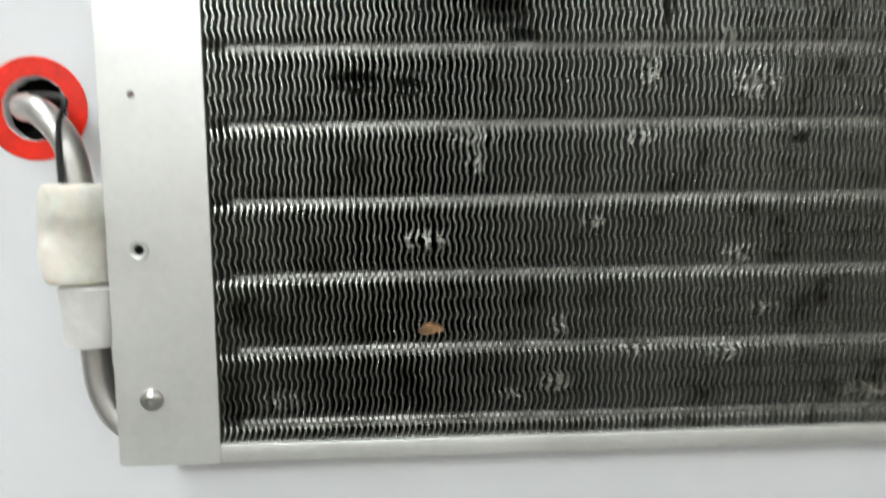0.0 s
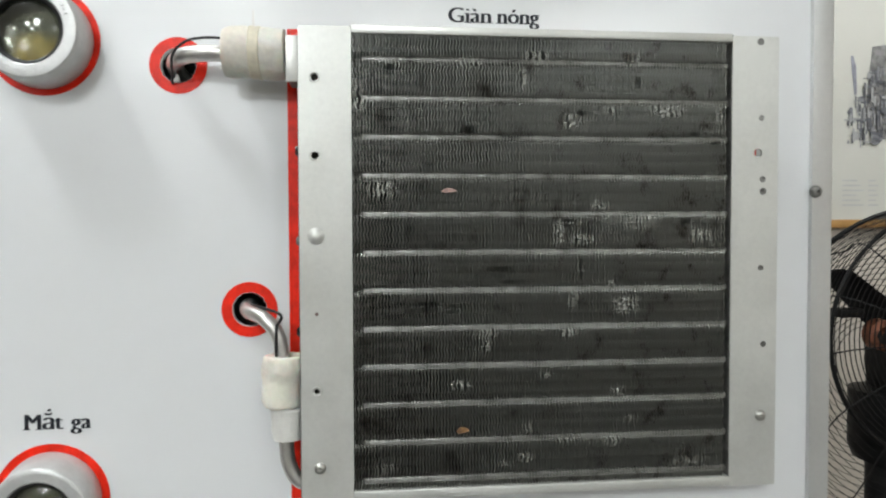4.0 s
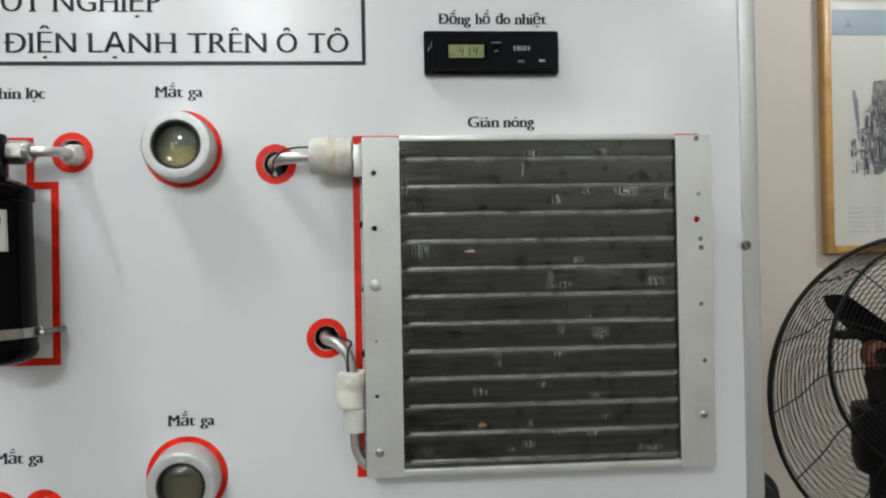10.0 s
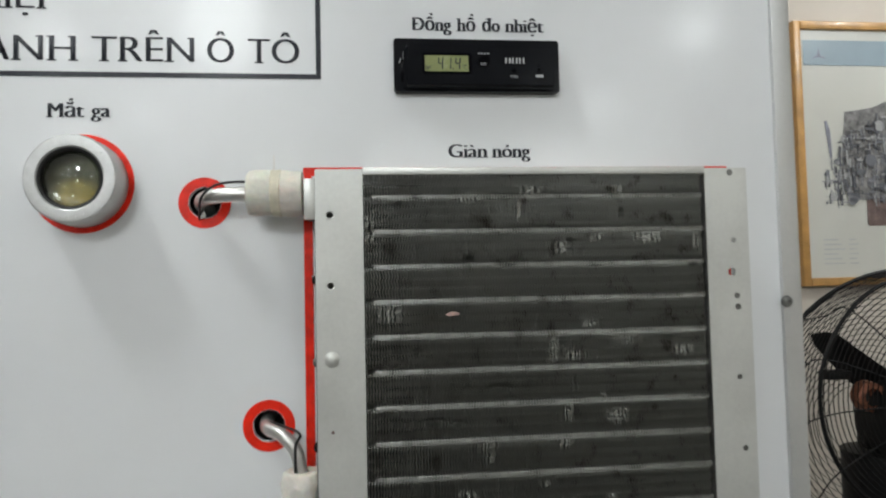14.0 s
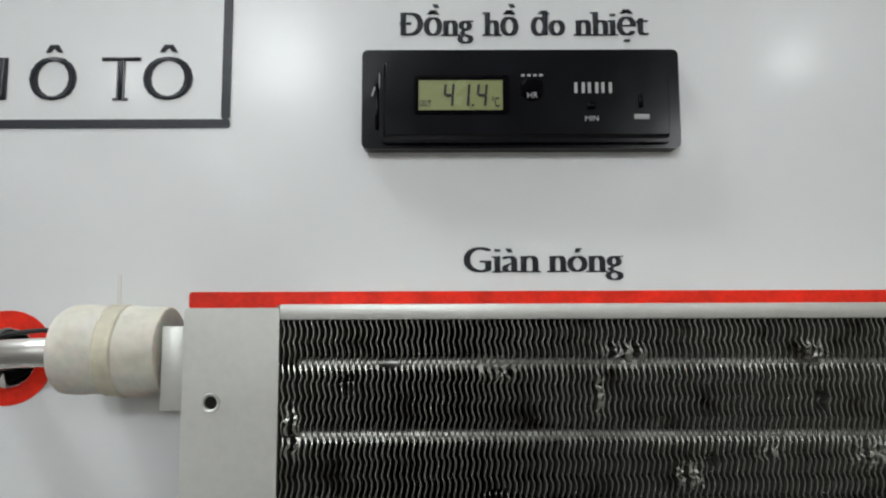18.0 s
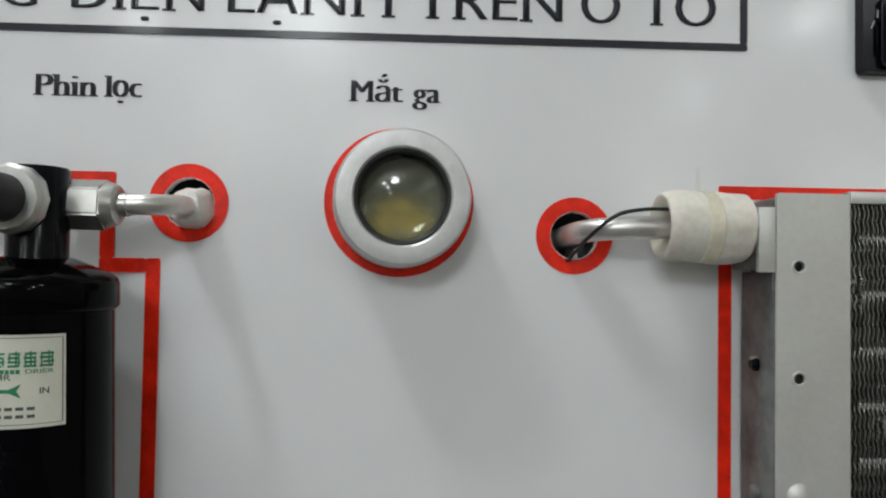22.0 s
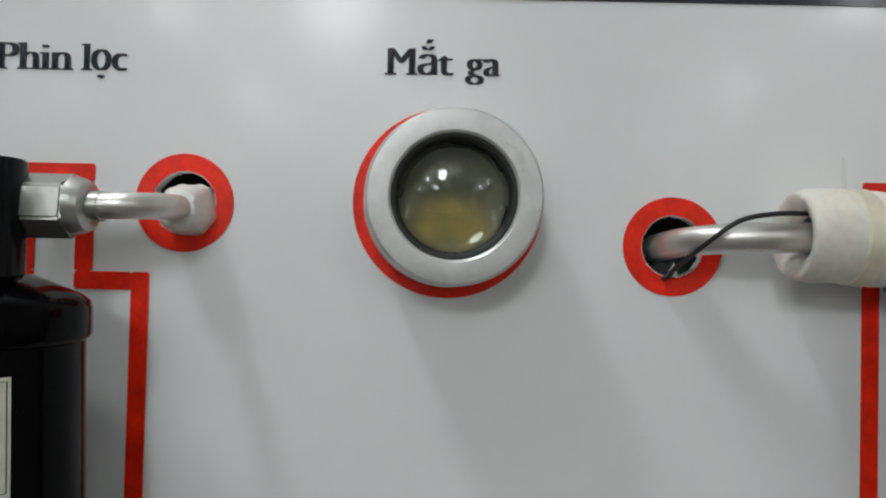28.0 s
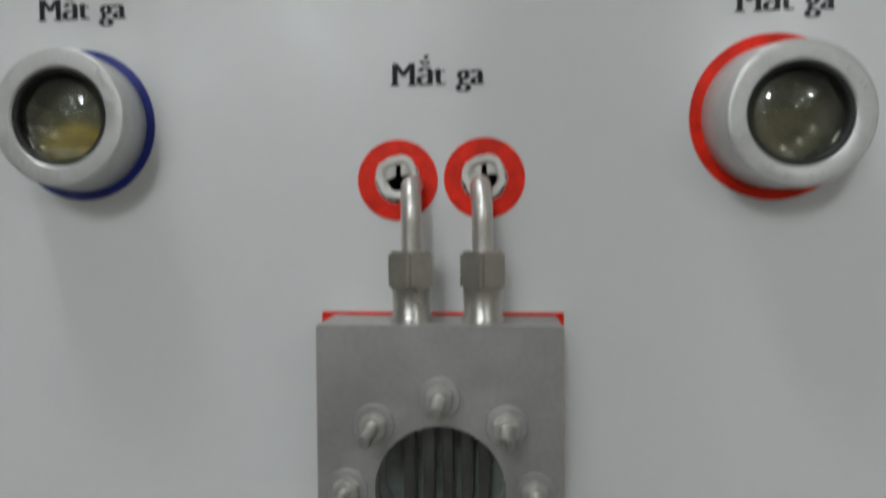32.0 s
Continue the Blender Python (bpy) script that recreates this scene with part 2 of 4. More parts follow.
def solid(name, bm, material, label, category, group="", kind="", smooth=True):
    return tagged(part(name, bm, material, None, "", smooth), label, category, group, kind)


def box(x0, x1, y0, y1, z0, z1, bevel=0.0, seg=2, bm=None):
    bm2 = bmesh.new()
    bmesh.ops.create_cube(bm2, size=1)
    for v in bm2.verts:
        v.co = Vector((x0 + (v.co.x + .5) * (x1 - x0), y0 + (v.co.y + .5) * (y1 - y0), z0 + (v.co.z + .5) * (z1 - z0)))
    if bevel:
        bmesh.ops.bevel(bm2, geom=bm2.edges[:], offset=bevel, segments=seg, affect="EDGES", profile=0.5)
    return join(bm, bm2)


def join(bm, other):
    if bm is None:
        return other
    me = bpy.data.meshes.new("tmp")
    other.to_mesh(me)
    other.free()
    bm.from_mesh(me)
    bpy.data.meshes.remove(me)
    return bm


def lathe(profile, centre, axis="-y", seg=48, bm=None, wobble=0.0):
    """profile: rows of (radius, height along the axis)."""
    b = bmesh.new()
    rings = []
    for r, h in profile:
        if r < 1e-6:
            rings.append([b.verts.new((0, 0, h))])
        else:
            ring_ = []
            for i in range(seg):
                u, w = math.cos(2 * math.pi * i / seg), math.sin(2 * math.pi * i / seg)
                k = r * (1 + wobble * (noise.noise((u * 1.1, w * 1.1, h * 55)) + 0.3 * noise.noise((u * 4, w * 4, h * 220)))) if wobble else r
                ring_.append(b.verts.new((k * u, k * w, h)))
            rings.append(ring_)
    for a, c in zip(rings, rings[1:]):
        for i in range(seg):
            j = (i + 1) % seg
            if len(a) == 1 and len(c) == 1:
                continue
            if len(a) == 1:
                b.faces.new((a[0], c[i], c[j]))
            elif len(c) == 1:
                b.faces.new((a[i], a[j], c[0]))
            else:
                b.faces.new((a[i], a[j], c[j], c[i]))
    turn = {"-y": pose(0, 0, 0, 90), "x": pose(0, 0, 0, 0, 90), "z": Matrix.Identity(4), "-x": pose(0, 0, 0, 0, -90)}[axis]
    bmesh.ops.transform(b, matrix=Matrix.Translation(centre) @ turn, verts=b.verts)
    bmesh.ops.recalc_face_normals(b, faces=b.faces)
    return join(bm, b)


def smoothpath(pts, n=8):
    pts = [Vector(p) for p in pts]
    ext = [pts[0] * 2 - pts[1]] + pts + [pts[-1] * 2 - pts[-2]]
    out = []
    for k in range(1, len(ext) - 2):
        p0, p1, p2, p3 = ext[k - 1:k + 3]
        for i in range(n):
            t = i / n
            out.append(0.5 * ((2 * p1) + (p2 - p0) * t + (2 * p0 - 5 * p1 + 4 * p2 - p3) * t * t + (3 * p1 - p0 - 3 * p2 + p3) * t ** 3))
    out.append(pts[-1])
    return out


def sweep(pts, r, seg=14, n=8, bm=None, close=False, smooth=True):
    b = bmesh.new()
    p = smoothpath(pts, n) if smooth else [Vector(q) for q in pts]
    rings, side = [], None
    m = len(p)
    for i, c in enumerate(p):
        if close:
            d = (p[(i + 1) % m] - p[i - 1]).normalized()
        else:
            d = (p[min(i + 1, m - 1)] - p[max(i - 1, 0)]).normalized()
        side = d.orthogonal().normalized() if side is None else (side - d * side.dot(d)).normalized()
        up = d.cross(side)
        rr = r(i / (m - 1)) if callable(r) else r
        rings.append([b.verts.new(c + (side * math.cos(2 * math.pi * k / seg) + up * math.sin(2 * math.pi * k / seg)) * rr) for k in range(seg)])
    pairs = list(zip(rings, rings[1:])) + ([(rings[-1], rings[0])] if close else [])
    for a, c in pairs:
        for k in range(seg):
            j = (k + 1) % seg
            b.faces.new((a[k], a[j], c[j], c[k]))
    if not close:
        b.faces.new(rings[0][::-1])
        b.faces.new(rings[-1])
    bmesh.ops.recalc_face_normals(b, faces=b.faces)
    return join(bm, b)


def circle_pts(cx, cz, r, n=48, jag=0.0, seed=0):
    return [(cx + r * (1 + jag * noise.noise((i * .9, seed * 3.1, 0))) * math.cos(2 * math.pi * i / n),
             cz + r * (1 + jag * noise.noise((i * .9, seed * 3.1, 0))) * math.sin(2 * math.pi * i / n)) for i in range(n)]


def rect_pts(x0, x1, z0, z1, r=0.0, n=4):
    if not r:
        return [(x0, z0), (x1, z0), (x1, z1), (x0, z1)]
    out = []
    for cx, cz, a in ((x1 - r, z0 + r, -90), (x1 - r, z1 - r, 0), (x0 + r, z1 - r, 90), (x0 + r, z0 + r, 180)):
        for i in range(n + 1):
            t = radians(a + 90 * i / n)
            out.append((cx + r * math.cos(t), cz + r * math.sin(t)))
    return out


def sheet(outer, holes, yback, yfront, bm=None):
    """A flat upright sheet with holes cut through it, between two depths."""
    b = bmesh.new()
    edges = []
    for loop in [outer, *holes]:
        vs = [b.verts.new((x, yfront, z)) for x, z in loop]
        edges += [b.edges.new((vs[i], vs[(i + 1) % len(vs)])) for i in range(len(vs))]
    bmesh.ops.triangle_fill(b, edges=edges, use_beauty=True, use_dissolve=False)
    bmesh.ops.recalc_face_normals(b, faces=b.faces)
    ex = bmesh.ops.extrude_face_region(b, geom=b.faces[:])
    bmesh.ops.translate(b, verts=[v for v in ex["geom"] if isinstance(v, bmesh.types.BMVert)], vec=(0, yback - yfront, 0))
    bmesh.ops.recalc_face_normals(b, faces=b.faces)
    return join(bm, b)


def hexnut(centre, axis, r, h, bevel=0.0012, spin=0):
    b = bmesh.new()
    bmesh.ops.create_cone(b, cap_ends=True, segments=6, radius1=r, radius2=r, depth=h)
    bmesh.ops.bevel(b, geom=b.edges[:], offset=bevel, segments=2, affect="EDGES")
    turn = {"x": pose(0, 0, 0, 0, 90), "z": Matrix.Identity(4), "-y": pose(0, 0, 0, 90)}[axis]
    bmesh.ops.transform(b, matrix=Matrix.Translation(centre) @ turn @ pose(0, 0, 0, 0, 0, spin), verts=b.verts)
    return b


DECAL = 0.0004


def text_mesh(body, x0, x1, base, cap, y=-DECAL, weight=0.0, serif=0.0, deep=0.0003, spacing=1.0, crossed=False, thin=0.0):
    """Upright lettering between x0 and x1, standing on the line z = base, with capitals of height cap."""
    cu = bpy.data.curves.new("lettering", "FONT")
    cu.body = body
    cu.size = 1.0
    cu.space_character = spacing
    cu.resolution_u = 4
    cu.offset = -thin
    ob = bpy.data.objects.new("lettering", cu)
    scene.collection.objects.link(ob)
    bpy.context.view_layer.update()
    me = bpy.data.meshes.new_from_object(ob.evaluated_get(bpy.context.evaluated_depsgraph_get()))
    bpy.data.objects.remove(ob)
    bm = bmesh.new()
    bm.from_mesh(me)
    bpy.data.meshes.remove(me)
    x0, x1 = x0 + weight * cap / 0.70, x1 - weight * cap / 0.70
    xs = [v.co.x for v in bm.verts]
    sx = (x1 - x0) / (max(xs) - min(xs))
    lo = min(xs)
    for v in bm.verts:
        v.co = Vector((x0 + (v.co.x - lo) * sx, y, base + v.co.y * cap / 0.70))
    unit = cap / 0.70
    bars = [(x0 - 0.075 * unit, x0 + 0.24 * unit, base + 0.32 * unit, base + 0.385 * unit)] if crossed else []
    if serif:
        for e in bm.edges:
            if len(e.link_faces) != 1:
                continue
            p, q = e.verts[0].co, e.verts[1].co
            wide, h = abs(p.x - q.x), (p.z + q.z) / 2 - base
            if abs(p.z - q.z) > 0.02 * unit or not 0.03 * unit < wide < 0.17 * unit:
                continue
            stem = True
            for v in e.verts:
                for k in v.link_edges:
                    if k is not e and len(k.link_faces) == 1:
                        d = k.other_vert(v).co - v.co
                        stem = stem and abs(d.x) < 0.3 * abs(d.z) and abs(d.z) > 0.1 * unit
            if not stem:
                continue
            above = e.link_faces[0].calc_center_median().z > (p.z + q.z) / 2
            lo_x, hi_x = min(p.x, q.x), max(p.x, q.x)
            s = serif * unit
            if above and abs(h) < 0.03 * unit:
                bars.append((lo_x - s, hi_x + s, base, base + 0.04 * unit))
            elif not above and h > 0.42 * unit:
                bars.append((lo_x - s, hi_x + s * 0.35, base + h - 0.04 * unit, base + h))
    bm.verts.index_update()
    flat = [v.co.copy() for v in bm.verts]
    faces = list({tuple(sorted(v.index for v in f.verts)): [v.index for v in f.verts] for f in bm.faces}.values())
    for k, d in enumerate((-1, -0.5, 0.5, 1) if weight else ()):
        vs = [bm.verts.new(c + Vector((d * weight * unit, 0.00001 * (k + 1), 0))) for c in flat]
        for f in faces:
            bm.faces.new([vs[i] for i in f])
    for x0_, x1_, z0_, z1_ in bars:
        bm.faces.new([bm.verts.new((x, y + 0.00006, z)) for x, z in ((x0_, z0_), (x1_, z0_), (x1_, z1_), (x0_, z1_))])
    ex = bmesh.ops.extrude_face_region(bm, geom=bm.faces[:])
    bmesh.ops.translate(bm, verts=[v for v in ex["geom"] if isinstance(v, bmesh.types.BMVert)], vec=(0, deep, 0))
    bmesh.ops.recalc_face_normals(bm, faces=bm.faces)
    return bm


# ---- the room ----
X0, X1, Y0, Y1 = -6.0, 3.6, -9.0, 1.66
solid("floor", box(X0, X1, Y0, Y1, -0.1, 0), FLOORM, "grey tiled classroom floor", "floor", kind="structure")
solid("ceiling", box(X0, X1, Y0, Y1, CEIL, CEIL + 0.1), CEILP, "white painted ceiling", "ceiling", kind="structure")
solid("wall_north", box(X0, X1, Y1, Y1 + 0.15, 0, CEIL), WALLP, "cream painted wall behind the board", "wall", kind="structure")
solid("wall_south", box(X0, X1, Y0 - 0.15, Y0, 0, CEIL), WALLP, "cream painted wall", "wall", kind="structure")
solid("wall_east", box(X1, X1 + 0.15, Y0 - 0.15, Y1 + 0.15, 0, CEIL), WALLP, "cream painted wall", "wall", kind="structure")
solid("wall_west", box(X0 - 0.15, X0, Y0 - 0.15, Y1 + 0.15, 0, CEIL), WALLP, "cream painted wall", "wall", kind="structure")



def ceiling_lamp(x, y, k, label):
    lamp = thing("ceiling_lamp", (x, y, CEIL), label, "lamp", "ceiling lamps")
    part("housing", lathe([(0.0, 0.0), (0.14 * k, 0), (0.14 * k, -0.018), (0.132 * k, -0.024), (0.10 * k, -0.024)], (x, y, CEIL), "z"), WHITEP, lamp)
    part("diffuser", lathe([(0.10 * k, -0.024), (0.118 * k, -0.034), (0.115 * k, -0.044), (0.092 * k, -0.054), (0.055 * k, -0.060), (0.0, -0.062)], (x, y, CEIL), "z", 16), LAMPM, lamp, "glowing white dish")
    return lamp


small = None
for x, y, share, wide in LAMPS:
    if wide > 0.1:
        # unseen fixture made up to hold the added soft light
        ceiling_lamp(x, y, 2.2, "large soft light added for the short shadows, shaped as a ceiling lamp")
    elif small is None:
        small = ceiling_lamp(x, y, 1.0, "round white ceiling lamp, switched on")
    else:
        copy_thing(small, pose(x, y, CEIL))

# ---- the training board ----
PX0, PX1, PZ0, PZ1 = -1.00, 0.2405, 0.70, 1.75
HOLES = [(-0.340, 1.449, 0.0108), (-0.170, 1.4375, 0.0105), (-0.129, 1.287, 0.0105), (-0.432, 1.449, 0.0108), (-0.404, 1.148, 0.0095), (-0.367, 1.1485, 0.0095), (-0.540, 1.376, 0.0095)]
board = thing("training_board", (-0.37, 0.03, 0), "white laminated demonstration board in an aluminium frame", "display board")
part("panel", sheet([(PX0, PZ0), (PX1, PZ0), (PX1, PZ1), (PX0, PZ1)], [circle_pts(x, z, r, 56, 0.07, k) for k, (x, z, r) in enumerate(HOLES)] + [rect_pts(-0.0850, 0.1960, 1.1835, 1.4495, 0.004)], 0.004, 0.0), PANEL, board, "glossy white front panel", smooth=False)
# added sheet, coloured dark so that holes and fin gaps look unlit
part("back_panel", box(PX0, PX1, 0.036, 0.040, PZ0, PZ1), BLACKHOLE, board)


def trim_bar(p, q, vertical):
    b = bmesh.new()
    # angle profile: face lip, rounded corner, deep side
    prof = [(0.0, -0.0035), (0.011, -0.0035), (0.0145, -0.0028), (0.0165, 0.0), (0.017, 0.004), (0.017, 0.066), (0.0, 0.066)]
    rings = []
    for end in (p, q):
        rings.append([b.verts.new((end[0] + u * vertical[0], w, end[1] + u * vertical[1])) for u, w in prof])
    for i in range(len(prof)):
        j = (i + 1) % len(prof)
        b.faces.new((rings[0][i], rings[0][j], rings[1][j], rings[1][i]))
    b.faces.new(rings[0][::-1])
    b.faces.new(rings[1])
    bmesh.ops.recalc_face_normals(b, faces=b.faces)
    return b


part("side_trim", trim_bar((PX1, PZ0), (PX1, PZ1), (1, 0)), TRIM, board, "satin aluminium edge trim")
part("side_trim", trim_bar((PX0, PZ0), (PX0, PZ1), (-1, 0)), TRIM, board)
part("top_trim", trim_bar((PX0 - 0.017, PZ1), (PX1 + 0.017, PZ1), (0, 1)), TRIM, board)
part("bottom_trim", trim_bar((PX0 - 0.017, PZ0), (PX1 + 0.017, PZ0), (0, -1)), TRIM, board)
for x in (PX0 - 0.012, PX1 - 0.018):
    part("leg", box(x, x + 0.03, 0.02, 0.05, 0, PZ0 - 0.017, 0.002), TRIM, board)
    part("foot", box(x - 0.003, x + 0.033, -0.25, 0.35, 0.0, 0.03, 0.003), TRIM, board)


def screw_head(centre, r=0.0035, h=0.002, material=NUT, parent=None, name="screw"):
    b = lathe([(r, 0), (r, h * .4), (r * .75, h * .85), (r * .3, h), (r * .25, h * .6), (0, h * .6)], centre, "-y", 20)
    return part(name, b, material, parent)


screw_head((0.2425, -0.0035, 1.361), 0.0042, 0.0035, FLANGEDARK, board)
screw_head((0.2425, -0.0035, 0.95), 0.0042, 0.0035, NUT, board)


# ---- lines and lettering on the board ----
def decal(name, outer, holes, material, label, y=0.0, group=""):
    return solid(name, sheet(outer, holes, y - 0.0001, y - DECAL), material, label, "decal", group, smooth=False)


for k, (x, z, r) in enumerate(HOLES):
    m, word = (RED, "red")
    decal("ring_marking", circle_pts(x, z, 0.0172, 48), [circle_pts(x, z, r * 1.03, 56, 0.05, k)], m, f"{word} vinyl ring stuck round a pipe hole", group="ring markings")

def outline(rects, material, label):
    """An outline laid from single strips: x0, x1, z0, z1."""
    ob = thing("outline_marking", (rects[0][0], 0, rects[0][2]), label, "decal", "outline markings")
    for x0, x1, z0, z1 in rects:
        part("strip", sheet(rect_pts(x0, x1, z0, z1, 0.0009, 2), [], -0.0001, -DECAL), material, ob, smooth=False)


def border(x0, x1, z0, z1, w):
    return [(x0, x1, z1 - w, z1), (x0, x1, z0, z0 + w), (x0, x0 + w, z0 + w, z1 - w), (x1 - w, x1, z0 + w, z1 - w)]


outline(border(-0.1045, 0.2025, 1.1665, 1.4612, 0.006), RED, "red vinyl outline stuck round the condenser")
DX = -0.3515
outline([(-0.4205, DX, 1.2698, 1.2760), (DX - 0.0063, DX, 1.2760, 1.4245), (-0.4205, -0.4142, 1.2760, 1.4245), (-0.3778, DX - 0.0063, 1.4182, 1.4245), (-0.4142, -0.3920, 1.4182, 1.4245),
         (-0.3778, -0.3715, 1.4245, 1.4558), (-0.3983, -0.3920, 1.4245, 1.4558), (-0.3983, -0.3715, 1.4558, 1.4620)], RED, "red vinyl outline stuck round the filter drier")
outline(border(-0.4375, -0.3335, 0.950, 1.0915, 0.006), RED, "red vinyl outline stuck round the flow window")
outline(border(-0.80, -0.0915, 1.5228, 1.64, 0.0034), INK, "dark printed frame line round the title")


def lettering(words, x0, x1, base, cap, weight=0.052, serif=0.115, thin=0.020, name="label_lettering", label=""):
    """One line of words; each word gives its text and the share of the line that it fills."""
    bm, body = None, " ".join(w for w, u, v in words)
    for w, u, v in words:
        crossed = w[0] == "\u0110"
        bm = join(bm, text_mesh(w.replace("\u0110", "D"), x0 + (x1 - x0) * u, x0 + (x1 - x0) * v, base, cap, weight=weight, serif=serif, crossed=crossed, thin=thin))
    return solid(name, bm, INK, label or f'black printed words "{body}"', "lettering", "board lettering", smooth=False)


SIGHT = [("M\u1eaft", 0, 0.58), ("ga", 0.68, 1)]
lettering(SIGHT, -0.2704, -0.2305, 1.4955, 0.0098)
lettering([("Phin", 0, 0.565), ("l\u1ecdc", 0.665, 1)], -0.4072, -0.3616, 1.4948, 0.0098)
lettering([("Gi\u00e0n", 0, 0.468), ("n\u00f3ng", 0.538, 1)], -0.0038, 0.0552, 1.4680, 0.0098)
lettering([("\u0110\u1ed3ng", 0.012, 0.302), ("h\u1ed3", 0.347, 0.481), ("\u0111o", 0.530, 0.667), ("nhi\u1ec7t", 0.709, 1)], -0.0285, 0.0677, 1.5586, 0.0098)
lettering(SIGHT, -0.2637, -0.2246, 1.2153, 0.0098)
lettering(SIGHT, -0.4060, -0.3664, 1.1880, 0.0098)
lettering(SIGHT, -0.5622, -0.5225, 1.2194, 0.0098)
lettering([("Van", 0, 1)], -0.4955, -0.4730, 1.3685, 0.0098)
lettering([("ti\u1ebft", 0, 1)], -0.4945, -0.4777, 1.3508, 0.0098)
lettering([("l\u01b0u", 0, 1)], -0.4945, -0.4773, 1.3352, 0.0098)
TITLE = dict(weight=0.030, serif=0.085, thin=0.018, name="title_lettering")
lettering([("G", 0, 1)], -0.4235, -0.4078, 1.5335, 0.0168, label="last dark printed letter of a title word", **TITLE)
lettering([("\u0110I\u1ec6N", 0.008, 0.207), ("L\u1ea0NH", 0.242, 0.4925), ("TR\u00caN", 0.527, 0.757), ("\u00d4", 0.786, 0.848), ("T\u00d4", 0.880, 1)], -0.3955, -0.1060, 1.5335, 0.0178, **TITLE)
lettering([("T\u1ed0T", 0, 0.335), ("NGHI\u1ec6P", 0.40, 1)], -0.4130, -0.2648, 1.5685, 0.0178, **TITLE)


# ---- condenser ----
CX0, CX1, CZ0, CZ1, CY = -0.0645, 0.1690, 1.1810, 1.4510, -0.0310
cond = thing("condenser", (0.052, 0.0, 1.176), "aluminium car condenser with flat tubes and wavy fins on the board", "condenser")


def side_plate(x0, x1, holes, inner_right):
    b = sheet(rect_pts(x0, x1, 1.1752, 1.4549, 0.0012, 2), [circle_pts(x, z, r, 20) for x, z, r in holes], CY + 0.0012, CY)
    return b


lp = part("side_plate", side_plate(-0.0945, -0.0640, [(-0.0852, 1.425, 0.0021), (-0.0852, 1.3797, 0.0024), (-0.0852, 1.2416, 0.0015)], True), PLATE, cond, "dull silver left mounting plate with drilled holes", smooth=False)
rp = part("side_plate", side_plate(0.1690, 0.1990, [(0.1860, 1.3833, 0.0026)], False), PLATE, cond, "dull silver right mounting plate with dents", smooth=False)
for x in (-0.0652, 0.1690):
    part("end_plate", box(x, x + 0.0012, CY + 0.0013, -0.004, 1.1757, 1.4556), FLANGEDARK, cond, "grimy end plate behind the mounting plate", smooth=False)
part("tab", box(-0.1016, -0.0946, CY + 0.0004, CY + 0.0030, 1.4225, 1.4491, 0.0004), PLATE, cond)
part("tab_shank", box(-0.1012, -0.0900, CY + 0.0032, -0.0060, 1.4235, 1.4300, 0.0008), GRIME, cond)
part("header", box(-0.0930, -0.0700, -0.0240, -0.0040, 1.1770, 1.4540, 0.003), GRIME, cond, "grimy mottled grey header behind the mounting plate")
part("side_flange", box(-0.0952, -0.0938, CY + 0.0016, -0.0030, 1.1758, 1.4225, 0.0004), GRIME, cond, "grimy folded side of the mounting plate")
for z, r, m in ((1.3835, 0.0030, BLACKM), (1.3860, 0.0012, NUT), (1.3300, 0.0030, GRIME), (1.2750, 0.0034, BLACKM), (1.2300, 0.0030, GRIME)):
    part("bolt", lathe([(0.0, 0.0), (r, 0.0), (r, 0.0016), (r * .6, 0.0028), (0.0, 0.0030)], (-0.0952, -0.0165, z), "-x", 14), m, cond)
for z in (1.425, 1.3797, 1.2416):
    part("hole_rim", lathe([(0.0021, 0.0), (0.0021, 0.0003), (0.0028, 0.0005), (0.0031, 0.0)], (-0.0852, CY, z), "-y", 20), PLATE, lp)
for x, z, r in ((-0.0838, 1.1960, 0.0034), (0.1889, 1.2193, 0.0034)):
    screw_head((x, CY, z), r, r * 0.55, PLATE if r > 0.004 or r < 0.003 else NUT, cond, "rivet")
for x, z, r in ((0.1871, 1.4517, 0.0022), (0.1880, 1.4049, 0.0018), (0.1890, 1.367, 0.0020), (0.1894, 1.3595, 0.0022), (0.1884, 1.312, 0.0018), (0.1905, 1.2642, 0.0019)):
    part("dent", lathe([(r, 0), (r * .9, .0004), (r * .5, .0002), (0, .0001)], (x, CY, z), "-y", 14), TUBE, rp)
part("flared_dent", lathe([(0.0052, 0), (0.0044, 0.0003), (0.0034, 0.0010), (0.0022, 0.0017), (0.0010, 0.0019), (0, 0.0019)], (-0.0850, CY, 1.3328), "-y", 24), PLATE, lp, "smooth raised dimple")
part("spot", lathe([(0.0011, 0), (0.0009, 0.0003), (0, 0.0003)], (-0.0850, CY, 1.2871), "-y", 12), PRED, lp, "small rust-red spot")
part("top_rail", box(-0.0640, 0.1690, CY - 0.0004, -0.0003, 1.4510, 1.4560, 0.0006), PLATE, cond)
part("bottom_rail", box(-0.0640, 0.1690, CY - 0.0004, -0.0003, 1.1755, 1.1812, 0.0006), PLATE, cond)
TZ = [1.4368 - 0.02277 * i for i in range(12)]
for z in TZ:
    b = box(CX0 + 0.0055, CX1 - 0.0005, CY + 0.0021, -0.008, z - 0.0022, z + 0.0022, 0.0019, 3)
    part("flat_tube", b, TUBE, cond)

